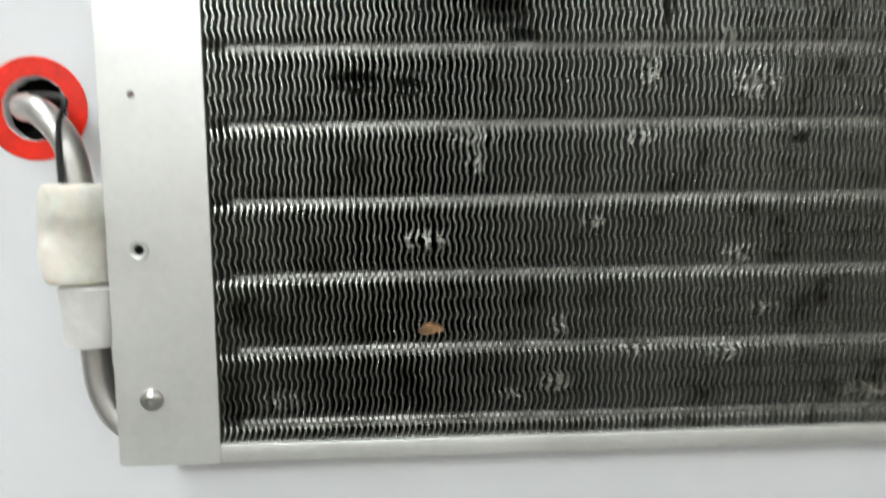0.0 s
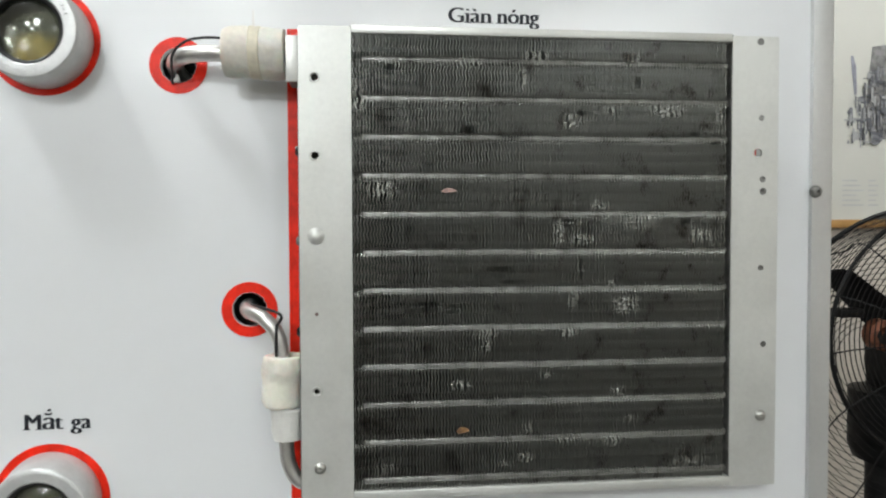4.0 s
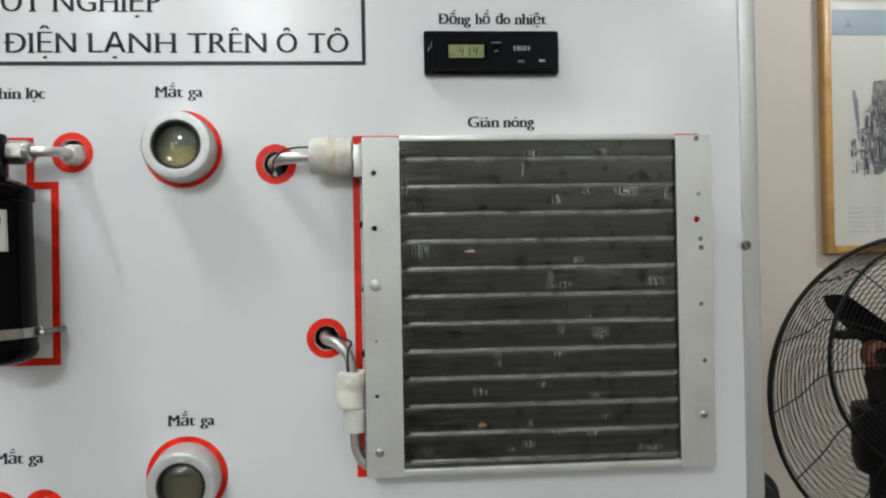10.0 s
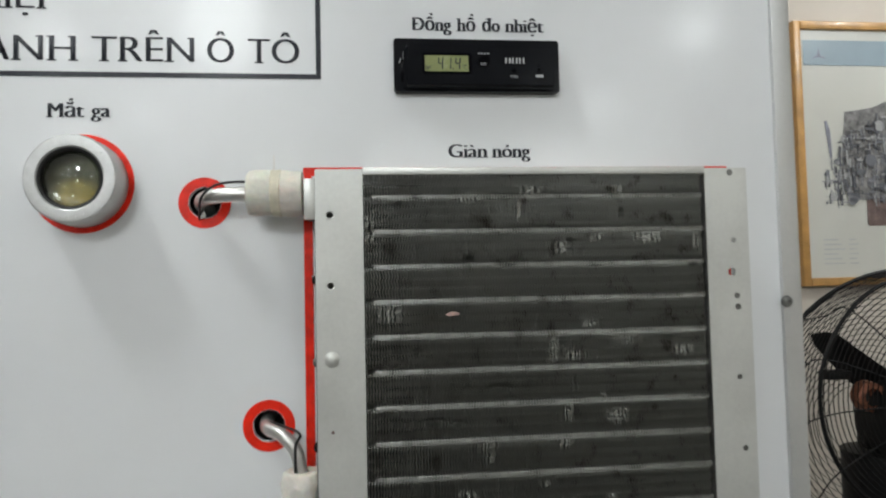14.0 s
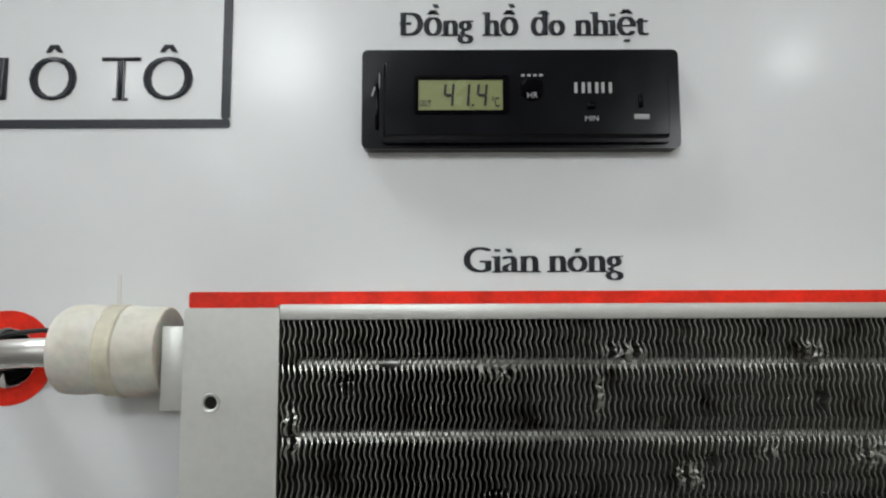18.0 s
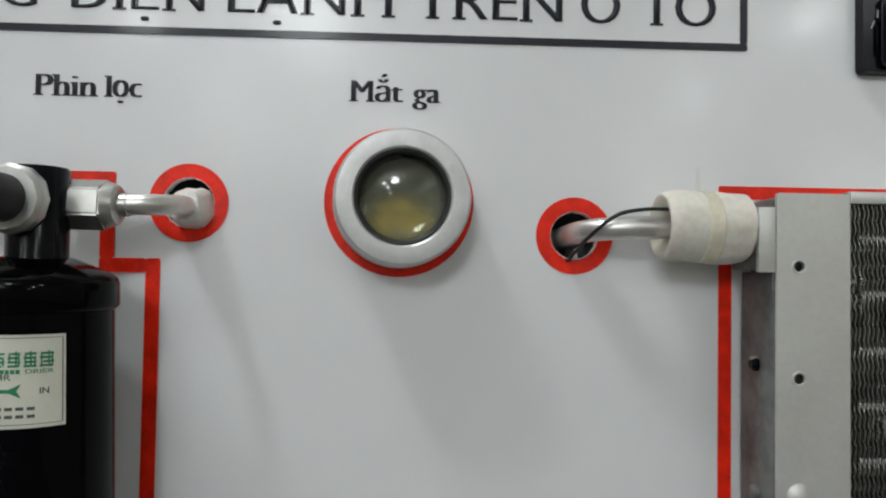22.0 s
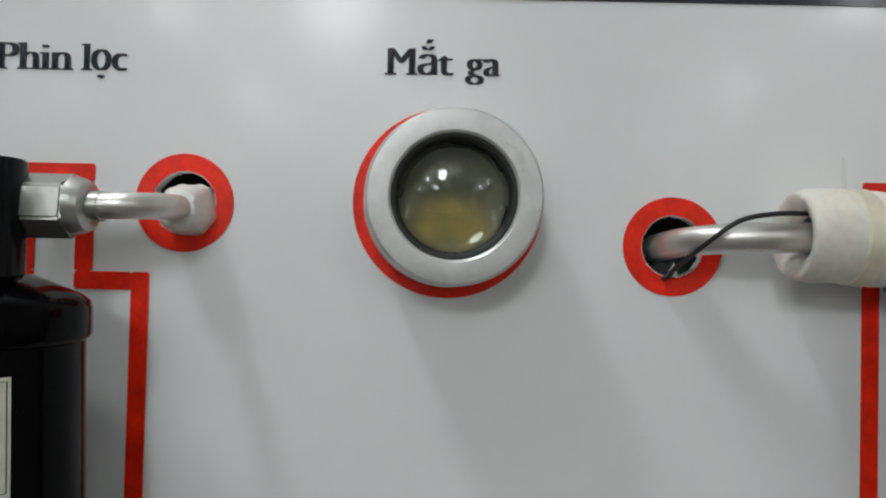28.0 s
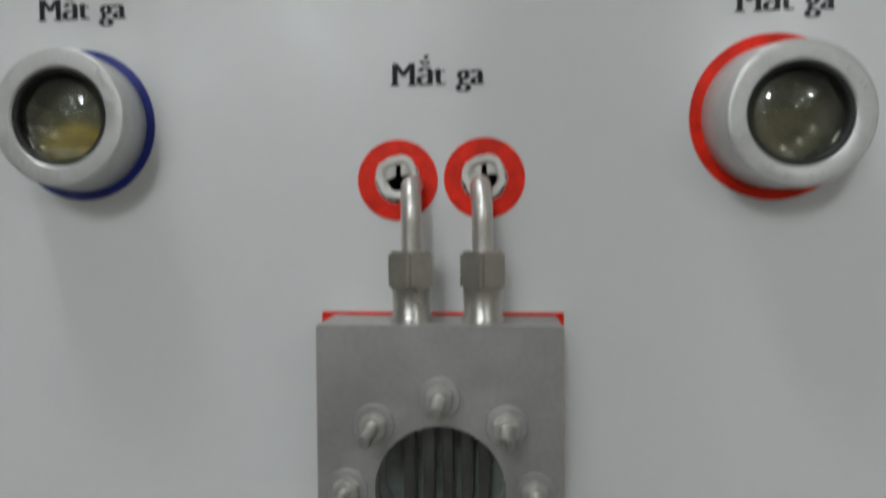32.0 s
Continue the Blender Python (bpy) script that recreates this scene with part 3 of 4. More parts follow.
# places where fins are crushed or scratched: x, z, half width, half height, force
BENT = [(0.1064, 1.4395, 0.006, 0.005, 1.0), (0.1282, 1.4080, 0.014, 0.005, 0.9), (0.0926, 1.4083, 0.006, 0.003, 0.6), (0.0379, 1.4270, 0.002, 0.009, 1.0), (0.1620, 1.4060, 0.003, 0.008, 0.8),
        (-0.0600, 1.4150, 0.003, 0.010, 0.9), (0.0687, 1.2930, 0.004, 0.008, 0.9), (0.1017, 1.2890, 0.009, 0.006, 0.9), (0.0662, 1.2727, 0.005, 0.003, 0.8), (0.0937, 1.2060, 0.006, 0.004, 0.8),
        (0.1423, 1.1915, 0.012, 0.004, 0.9), (0.1494, 1.3315, 0.009, 0.005, 0.6), (-0.0470, 1.3600, 0.010, 0.006, 0.6), (0.0600, 1.3350, 0.004, 0.012, 0.6), (-0.0444, 1.1937, 0.008, 0.004, 0.5), (0.1100, 1.3400, 0.012, 0.006, 0.5)]


bent_rnd = random.Random(11)
BENT += [(bent_rnd.uniform(0.0, 0.165), bent_rnd.uniform(1.19, 1.44), bent_rnd.uniform(0.003, 0.009), bent_rnd.uniform(0.002, 0.005), bent_rnd.uniform(0.6, 1.0)) for k in range(16)]


# places where the fins are pushed in: x, z, half width, half height
SUNK = [(0.0240, 1.3108, 0.009, 0.0035), (0.0660, 1.3405, 0.005, 0.0022), (-0.0200, 1.2905, 0.009, 0.003), (0.0740, 1.3120, 0.002, 0.006)]
SUNK += [(bent_rnd.uniform(-0.05, 0.165), bent_rnd.uniform(1.19, 1.44), bent_rnd.uniform(0.002, 0.006), bent_rnd.uniform(0.0015, 0.0035)) for k in range(12)]


def fin_strip(z0, z1, row):
    """One corrugated strip folded to and fro between two tubes: worn front edges, dusty sides."""
    b = bmesh.new()
    pitch, n = 0.00190, 121
    steps = max(6, int((z1 - z0) / 0.0009))
    last = None
    for k in range(n):
        x = CX0 + 0.0016 + k * pitch + random.uniform(-0.00007, 0.00007) + 0.0004 * noise.noise((k * .12, row * 3.1, 1))
        lean = random.uniform(-0.0001, 0.0001) + 0.0004 * noise.noise((x * 30, row * 2.2, 5))
        amp = 0.00038 * (1 + 0.35 * noise.noise((x * 40, row * 1.3, 0)))
        ph = 0.8 * noise.noise((x * 12, row * .9, 3)) + row * 0.9 + random.uniform(-.12, .12)
        w = random.uniform(0.00034, 0.00042) * (1 + 0.2 * noise.noise((x * 18, row * 1.1, 4)))
        fy = CY + 0.0012 + random.uniform(-0.0001, 0.0003) + 0.0002 * noise.noise((x * 45, row * 1.7, 8))
        crush = random.uniform(-1, 1)
        glint = random.uniform(0.7, 1.3) * (1 + 0.55 * noise.noise((x * 35, row * 2.9, 2))) * min(1, max(0, (x - CX0 - 0.003) / 0.006))
        cols = []
        for i in range(steps + 1):
            f = i / steps
            z = z0 + (z1 - z0) * f
            hit = max([0.0] + [g * (1 - ((x - u) / rx) ** 2) * (1 - ((z - q) / rz) ** 2) for u, q, rx, rz, g in BENT if abs(x - u) < rx and abs(z - q) < rz])
            near = max([0.0] + [math.exp(-((z - q) / 0.0017) ** 2) for q in TZ if abs(z - q) < 0.006])
            wave = math.sin(z * 2 * math.pi / 0.0066 + ph) + 0.25 * math.sin(z * 2 * math.pi / 0.0031 + 2 * ph)
            xx = x + lean * (f - .5) + amp * wave * (1 - .6 * near) + hit * (0.0012 * crush + random.uniform(-.0008, .0008))
            ww = w * (1 + 4.6 * hit * random.random()) + 0.00035 * near * glint
            xx = min(max(xx, CX0 + 0.0006), CX1 - 0.0006)
            dip = max([0.0] + [1 - ((x - u) / rx) ** 2 - ((z - q) / rz) ** 2 for u, q, rx, rz in SUNK if abs(x - u) < rx and abs(z - q) < rz])
            yy = fy + 0.0042 * dip - hit * 0.0006 * random.random() + 0.0006 * near
            cols.append([b.verts.new((xx - ww / 2, -0.008, z)), b.verts.new((xx - ww / 2, yy, z)), b.verts.new((xx + ww / 2, yy, z)), b.verts.new((xx + ww / 2, -0.008, z))])
        for p, q in zip(cols, cols[1:]):
            for a, c, mi in ((0, 1, 1), (1, 2, 0), (2, 3, 1)):
                b.faces.new((p[a], p[c], q[c], q[a])).material_index = mi
        if last:
            p, q = (last[-1], cols[-1]) if k % 2 else (last[0], cols[0])
            b.faces.new((p[3], p[2], q[1], q[0])).material_index = 1
        last = cols
    return b


edges = [CZ1] + TZ + [CZ0]
for row in range(13):
    hi = edges[row] - (0.0002 if row else 0)
    lo = edges[row + 1] + (0.0002 if row < 12 else 0)
    part("fin_strip", fin_strip(lo, hi, row), [FINEDGE, FINDARK], cond, smooth=False)

# dry scraps caught in the fins: x, z, half width, half height
for cx, cz, rx, rz, paint, words in ((0.0013, 1.2153, 0.0036, 0.0017, SCRAP, "dry orange-brown scrap caught in the fins"), (-0.0068, 1.3598, 0.0042, 0.0013, PINKSCRAP, "pale pink scrap caught in the fins")):
    rag = [(cx + rx * math.cos(a) * (1 + 0.8 * noise.noise((a * 2.1, 2, 0))), cz + rz * math.sin(a) * (1 + 0.9 * noise.noise((a * 2.3, 5, 0)))) for a in [2 * math.pi * k / 14 for k in range(14)]]
    part("caught_scrap", sheet(rag, [], CY + 0.0034, CY + 0.0012), paint, cond, words, smooth=False)

# pipe joints of the condenser
up = thing("inlet_pipe", (-0.13, -0.02, 1.4405), "bent aluminium pipe in a white foam sleeve, condenser inlet", "pipe", "condenser pipes")
part("pipe", sweep([(-0.1745, 0.030, 1.436), (-0.1735, 0.008, 1.437), (-0.1700, -0.006, 1.4385), (-0.163, -0.0155, 1.4395), (-0.152, -0.0195, 1.4402), (-0.140, -0.0200, 1.4405), (-0.100, -0.0200, 1.4405)], 0.0049, 18), PIPE, up)
foam_profile = [(0.0062, 0.006), (0.0085, 0.003), (0.0115, 0.0012), (0.0138, 0.0010), (0.0148, 0.0035), (0.0152, 0.008), (0.0150, 0.013), (0.0147, 0.018), (0.0140, 0.0195), (0.0147, 0.0212), (0.0151, 0.026), (0.0149, 0.031), (0.0146, 0.0355), (0.0135, 0.0370), (0.006, 0.0370)]
foam_profile = [(p.x, p.y * 0.97) for p in smoothpath([(r, h, 0) for r, h in foam_profile], 4)]
part("foam_sleeve", lathe(foam_profile, (-0.1388, -0.0190, 1.4410), "x", 72, wobble=0.07), FOAM, up, "white foam sleeve")
part("tape_band", lathe([(0.0146, 0.0160), (0.0153, 0.0170), (0.0150, 0.0195), (0.0154, 0.0222), (0.0147, 0.0232)], (-0.1392, -0.0190, 1.4410), "x", 72, wobble=0.07), TAPE, up, "yellowed tape seam")
part("wire", sweep([(-0.1735, 0.02, 1.430), (-0.1730, -0.001, 1.4265), (-0.1715, -0.008, 1.430), (-0.1665, -0.0235, 1.4385), (-0.158, -0.0270, 1.4452), (-0.147, -0.0268, 1.4475), (-0.136, -0.024, 1.4480)], 0.0008, 8), RUBBER, up, "thin black sensor wire")

part("tape_tail", sheet([(-0.1224, 1.4545), (-0.1207, 1.4545), (-0.1211, 1.4662), (-0.1221, 1.4668)], [], -0.0182, -0.0186), WHITEP, up, "loose white end of tape", smooth=False)
part("paper_flap", sheet([(-0.1725, 1.4275), (-0.1685, 1.4268), (-0.1700, 1.4320)], [], -0.0016, -0.0022), WHITEP, up, "torn white flap at the hole", smooth=False)
low = thing("outlet_pipe", (-0.11, -0.02, 1.185), "bent aluminium pipe in white foam and tape, condenser outlet", "pipe", "condenser pipes")
part("pipe", sweep([(-0.1320, 0.030, 1.2890), (-0.1315, 0.006, 1.2885), (-0.1280, -0.008, 1.2865), (-0.1175, -0.0180, 1.2835), (-0.1095, -0.0205, 1.2745), (-0.1065, -0.0205, 1.2600), (-0.1050, -0.0200, 1.2300), (-0.1045, -0.0200, 1.2050), (-0.1030, -0.0200, 1.1950), (-0.0985, -0.0200, 1.1865), (-0.0910, -0.0200, 1.1835), (-0.0700, -0.0195, 1.1835)], 0.0044, 16), PIPE, low)
part("foam_sleeve", lathe([(p.x, p.y) for p in smoothpath([(r, h, 0) for r, h in [(0.005, 0.0295), (0.010, 0.0305), (0.0122, 0.029), (0.0128, 0.022), (0.0118, 0.016), (0.0124, 0.010), (0.0122, 0.002), (0.0105, 0.0), (0.005, 0.001)]], 4)], (-0.1062, -0.0190, 1.2310), "z", 64, wobble=0.14), FOAM, low, "lumpy white foam sleeve")
part("tape_wrap", lathe([(0.005, 0.0), (0.0092, 0.0005), (0.0098, 0.006), (0.0096, 0.013), (0.0102, 0.0185), (0.009, 0.0195), (0.005, 0.0195)], (-0.1035, -0.0200, 1.2110), "z", 36, wobble=0.09), FOIL, low, "wrinkled white tape")
part("wire", sweep([(-0.1330, 0.02, 1.2890), (-0.1270, -0.006, 1.2905), (-0.1069, -0.0255, 1.2868), (-0.1088, -0.0255, 1.2794), (-0.1093, -0.0255, 1.271), (-0.1093, -0.0255, 1.2617)], 0.0009, 8), RUBBER, low, "thin black sensor wire")


# ---- thermometer ----
therm = thing("panel_thermometer", (0.0177, 0, 1.5117), "black plastic digital thermometer with a green display", "thermometer")
part("bezel", sheet(rect_pts(-0.0412, 0.0763, 1.5132, 1.5507, 0.0022), [], 0.0, -0.0060), BLACKM, therm)
b = sheet(rect_pts(-0.0344, 0.0730, 1.5149, 1.5466, 0.003), [], -0.0061, -0.0105)
bmesh.ops.bevel(b, geom=[e for e in b.edges if all(v.co.y < -0.0101 for v in e.verts) and e.calc_face_angle(0) > 0.5], offset=0.0024, segments=3, affect="EDGES")
part("body", b, BLACKM, therm)
part("display_frame", sheet(rect_pts(-0.0216, 0.0128, 1.5248, 1.5390, 0.001), [rect_pts(-0.0201, 0.0104, 1.5261, 1.5374)], -0.0100, -0.0111), BLACKP, therm)
lcd = part("display", box(-0.0201, 0.0104, -0.0108, -0.0100, 1.5261, 1.5374), LCD, therm, "olive green liquid crystal display", smooth=False)
SEG = {"4": "bcfg", "1": "bc"}


def digit(ch, x, z, w, h):
    t, g = 0.0008, 0.0002
    bars = {"a": (0, w, h - t, h), "g": (0.0008, w - 0.0008, h / 2 - t / 2, h / 2 + t / 2), "d": (0, w, 0, t), "f": (0, t, h / 2 + g, h), "b": (w - t, w, h / 2 + g, h), "e": (0, t, 0, h / 2 - g), "c": (w - t, w, 0, h / 2 - g)}
    b = None
    for k in SEG[ch]:
        x0, x1, z0, z1 = bars[k]
        b = sheet([(x + x0 + 0.08 * z0, z + z0), (x + x1 + 0.08 * z0, z + z0), (x + x1 + 0.08 * z1, z + z1), (x + x0 + 0.08 * z1, z + z1)], [], -0.0109, -0.0112, b)
    return b


for ch, x in (("4", -0.0113), ("1", -0.0056), ("4", 0.0007)):
    part("digit", digit(ch, x, 1.5277, 0.0037, 0.0079), INK, lcd, "dark display digit", smooth=False)
part("decimal_point", box(-0.0008, 0.0000, -0.0112, -0.0109, 1.5275, 1.5283), INK, lcd, smooth=False)
part("unit_sign", text_mesh("\u00b0C", 0.0064, 0.0092, 1.5273, 0.0036, -0.0112), INK, lcd, smooth=False)
part("mode_sign", text_mesh("OUT", -0.0196, -0.0156, 1.5276, 0.0022, -0.0112), INK, lcd, smooth=False)
for k in range(6):
    x = 0.0365 + 0.0049 * (k // 2) + (0.0027 if k % 2 else 0.0)
    part("logo_block", sheet([(x, 1.5324), (x + 0.0011, 1.5324), (x + 0.0011, 1.5364), (x, 1.5364)], [], -0.0105, -0.0109), GREY, therm, smooth=False)
part("button", lathe([(0.0042, 0), (0.0042, 0.0006), (0.0036, 0.0011), (0, 0.0012)], (0.0212, -0.0105, 1.5340), "-y", 28), BLACKP, therm)
part("button_word", text_mesh("HR", 0.0193, 0.0230, 1.5304, 0.0020, -0.0119), GREY, therm, smooth=False)
part("button_word", text_mesh("MIN", 0.0402, 0.0450, 1.5221, 0.0019, -0.0109), GREY, therm, smooth=False)
part("button_word", sheet(rect_pts(0.0580, 0.0634, 1.5227, 1.5245), [], -0.0105, -0.0109), GREY, therm, smooth=False)
part("button", box(0.0412, 0.0440, -0.0114, -0.0105, 1.5265, 1.5292, 0.0004), BLACKP, therm)
part("button", box(0.0598, 0.0612, -0.0114, -0.0105, 1.5270, 1.5320, 0.0004), BLACKP, therm)
for x in (0.0172, 0.0194, 0.0216, 0.0238):
    part("button_mark", box(x, x + 0.0013, -0.0109, -0.0105, 1.5387, 1.5395), GREY, therm, smooth=False)
# glints at the bezel's left edge, put in as pale grey slivers
for pts in ([(-0.0378, 1.5330), (-0.0371, 1.5332), (-0.0360, 1.5368), (-0.0366, 1.5366)], [(-0.0366, 1.5362), (-0.0360, 1.5368), (-0.0354, 1.5345), (-0.0357, 1.5342)], [(-0.0349, 1.5360), (-0.0345, 1.5360), (-0.0346, 1.5415), (-0.0349, 1.5415)]):
    part("scuff", sheet(pts, [], -0.0060, -0.0062), GREY, therm, "pale painted glint on the bezel edge", smooth=False)
part("slide_switch", box(-0.0362, -0.0350, -0.0072, -0.0060, 1.5205, 1.5375, 0.0003), BLACKP, therm)


# ---- sight glasses ----
def sight_glass(x, z, fx, fz, material, word, oil_level, oil, label, deep=0.0255, rim=0.0330):
    """Ring marking of radius rim centred at x, z; the body of depth deep leans so that its face is centred at fx, fz."""
    decal("ring_marking", circle_pts(x, z, rim, 64), [circle_pts(x, z, 0.024, 48)], material, f"{word} vinyl ring stuck round a sight glass", group="ring markings")
    sg = thing("sight_glass", (x, 0, z), label, "sight glass", "sight glasses")
    cx, cz = (x + fx) / 2, (z + fz) / 2

    def leaned(b):
        for v in b.verts:
            f = -v.co.y / 0.026
            v.co.x += (fx - cx) * (2 * f - 1)
            v.co.z += (fz - cz) * (2 * f - 1)
            v.co.y *= deep / 0.026
        return b

    at = (cx, 0, cz)
    part("body", leaned(lathe([(0.0205, 0.0), (0.0292, 0.0), (0.0292, 0.003), (0.0283, 0.0235), (0.0280, 0.0250), (0.0272, 0.0258), (0.0255, 0.0260), (0.0208, 0.0259), (0.0200, 0.0252), (0.0198, 0.0240), (0.0198, 0.0020), (0.0205, 0.0)], at, "-y", 80)), SILVER, sg, "off-white painted metal ring with faint casting marks")
    for a0, a1, count in ((195, 212, 4), (228, 262, 12), (268, 290, 3), (22, 46, 5)):
        marks = None
        for k in range(count):
            a = radians(a0 + (a1 - a0) * k / (count - 1))
            u = Vector((math.cos(a), 0, math.sin(a)))
            w = Vector((-math.sin(a), 0, math.cos(a)))
            c = Vector(at) + u * random.uniform(0.0232, 0.0248)
            t = bmesh.new()
            d = random.uniform(0.0004, 0.0008)
            vs = [t.verts.new(c + u * p + w * q + Vector((0, h, 0))) for h in (-0.0257, -0.0264) for p, q in ((-d * 1.6, -d), (d * 1.6, -d * .6), (d * 1.5, d), (-d * 1.5, d * .8))]
            for f in ((4, 5, 6, 7), (0, 1, 5, 4), (1, 2, 6, 5), (2, 3, 7, 6), (3, 0, 4, 7)):
                t.faces.new([vs[i] for i in f])
            bmesh.ops.recalc_face_normals(t, faces=t.faces)
            marks = join(marks, t)
        part("casting_marks", leaned(marks), SILVER, sg, smooth=False)
    part("gasket", leaned(lathe([(0.01975, 0.0250), (0.0190, 0.0250), (0.0181, 0.0244), (0.0177, 0.0236), (0.0177, 0.0040), (0.01975, 0.0040), (0.01975, 0.0250)], at, "-y", 56)), RUBBER, sg, "black rubber gasket")
    part("chamber", leaned(lathe([(0.0, 0.0085), (0.0176, 0.0085), (0.0176, 0.0060), (0.0, 0.0060)], at, "-y", 48)), CHAMBER, sg)
    level = cz + 0.0015 + 0.006 * oil_level
    pts = [(cx - 0.0125 + 0.025 * i / 15, level + 0.0007 * noise.noise((i * .45, x * 40, 2))) for i in range(15, -1, -1)]
    pts += [(cx + 0.0146 * math.cos(a) * (1 + 0.05 * noise.noise((a * 2, x * 30, 1))), cz - 0.0016 + 0.0142 * math.sin(a) * (1 + 0.06 * noise.noise((a * 3, x * 30, 5)))) for a in [math.pi + math.pi * i / 26 for i in range(27)]]
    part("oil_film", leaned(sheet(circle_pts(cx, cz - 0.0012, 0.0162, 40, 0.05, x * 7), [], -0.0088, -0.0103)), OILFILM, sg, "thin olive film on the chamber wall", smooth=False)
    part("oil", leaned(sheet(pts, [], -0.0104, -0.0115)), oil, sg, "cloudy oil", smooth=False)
    dome = [(0.0, 0.0262), (0.004, 0.0261), (0.008, 0.0256), (0.012, 0.0247), (0.015, 0.0236), (0.0167, 0.0226), (0.0176, 0.0218), (0.0176, 0.0195), (0.0, 0.0195)]
    part("lens", leaned(lathe(dome, at, "-y", 56)), LENS, sg, "clear domed glass lens").visible_shadow = False
    return sg


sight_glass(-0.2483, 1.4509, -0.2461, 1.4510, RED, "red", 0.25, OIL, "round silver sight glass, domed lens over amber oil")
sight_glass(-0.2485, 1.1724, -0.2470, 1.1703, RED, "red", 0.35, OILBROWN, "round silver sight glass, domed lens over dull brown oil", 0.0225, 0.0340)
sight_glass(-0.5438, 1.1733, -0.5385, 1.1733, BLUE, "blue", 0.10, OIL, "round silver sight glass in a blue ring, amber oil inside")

# ---- filter drier ----
AX, AY, R = -0.3812, -0.0375, 0.0268
dr = thing("filter_drier", (AX, AY, 1.277), "black filter drier cylinder with a cream sticker and steel clamp", "filter drier")
part("cylinder", lathe([(0.0, 1.2760), (0.010, 1.2762), (0.019, 1.2785), (0.0250, 1.2825), (0.0272, 1.2870), (0.0275, 1.2905), (0.0268, 1.2915), (R, 1.2930), (R, 1.4042), (0.0280, 1.4050), (0.0286, 1.4062), (0.0286, 1.4142), (0.0279, 1.4162), (0.0255, 1.4180), (0.0190, 1.4210), (0.0125, 1.4238), (0.0, 1.4245)], (AX, AY, 0), "z", 64), BLACKP, dr, "gloss black steel can")
part("head_block", lathe([(0.0, 1.4215), (0.0112, 1.4215), (0.0106, 1.4245), (0.0105, 1.4562), (0.0098, 1.4575), (0.0, 1.4575)], (AX - 0.001, -0.0400, 0), "z", 40), BLACKM, dr)
part("hex_nut", hexnut((-0.3677, -0.032, 1.4446), "x", 0.0102, 0.0155, 0.0008, 25), NUT, dr)
part("nut_collar", lathe([(0.0, 0.0), (0.0090, 0.0), (0.0084, 0.0022), (0.0076, 0.0040), (0.0060, 0.0048), (0.0046, 0.0049), (0.0046, 0.008), (0.0, 0.008)], (-0.3602, -0.032, 1.4448), "x", 32), NUT, dr)
part("pipe", sweep([(-0.362, -0.032, 1.4448), (-0.352, -0.032, 1.4450), (-0.3455, -0.0310, 1.4452), (-0.3405, -0.0265, 1.4456), (-0.3380, -0.018, 1.4462), (-0.3375, -0.004, 1.4468), (-0.3375, 0.03, 1.447)], 0.0042, 18), PIPE, dr)
part("pipe_sleeve", lathe([(0.0042, 0.012), (0.0062, 0.0115), (0.0078, 0.008), (0.0086, 0.003), (0.0090, -0.003), (0.0042, -0.004)], (-0.3372, 0.0, 1.4460), "-y", 40, wobble=0.28), FOIL, dr, "crumpled white sleeve in the hole")
part("hex_nut", hexnut((-0.4032, -0.032, 1.4446), "x", 0.0104, 0.0150, 0.0008, 25), NUT, dr)
part("pipe", sweep([(-0.406, -0.032, 1.4448), (-0.418, -0.032, 1.4449), (-0.4265, -0.0310, 1.4452), (-0.4315, -0.026, 1.4465), (-0.4330, -0.012, 1.4475), (-0.4330, 0.03, 1.448)], 0.0042, 18), PIPE, dr)


def turned(b, at, deg):
    bmesh.ops.transform(b, matrix=Matrix.Translation(at) @ pose(0, 0, 0, 0, 0, deg) @ Matrix.Translation(-Vector(at)), verts=b.verts)
    return b


HEAD = (AX - 0.0035, AY - 0.001, 1.4445)
sw = part("pressure_switch", turned(lathe([(0.0112, 0.0115), (0.0128, 0.0130), (0.0128, 0.0165), (0.0112, 0.0185), (0.0, 0.0185)], HEAD, "-y", 12), HEAD, 0), ALU, dr, "pale metal ring of the pressure switch")
part("switch_cap", turned(lathe([(0.0086, 0.0180), (0.0088, 0.028), (0.0076, 0.033), (0.0, 0.034)], HEAD, "-y", 28), HEAD, -4), RUBBER, sw, "black rubber switch boot")
part("wire", sweep([(AX - 0.012, AY - 0.033, 1.447), (AX - 0.032, AY - 0.036, 1.452), (AX - 0.050, AY - 0.020, 1.458), (AX - 0.065, AY + 0.01, 1.456), (AX - 0.085, -0.002, 1.455)], 0.0016, 8), BLUE, dr, "blue switch wire")
part("wire", sweep([(AX - 0.012, AY - 0.032, 1.4435), (AX - 0.034, AY - 0.032, 1.443), (AX - 0.055, AY - 0.010, 1.442), (AX - 0.08, -0.002, 1.443)], 0.0012, 8), RUBBER, dr, "black switch wire")


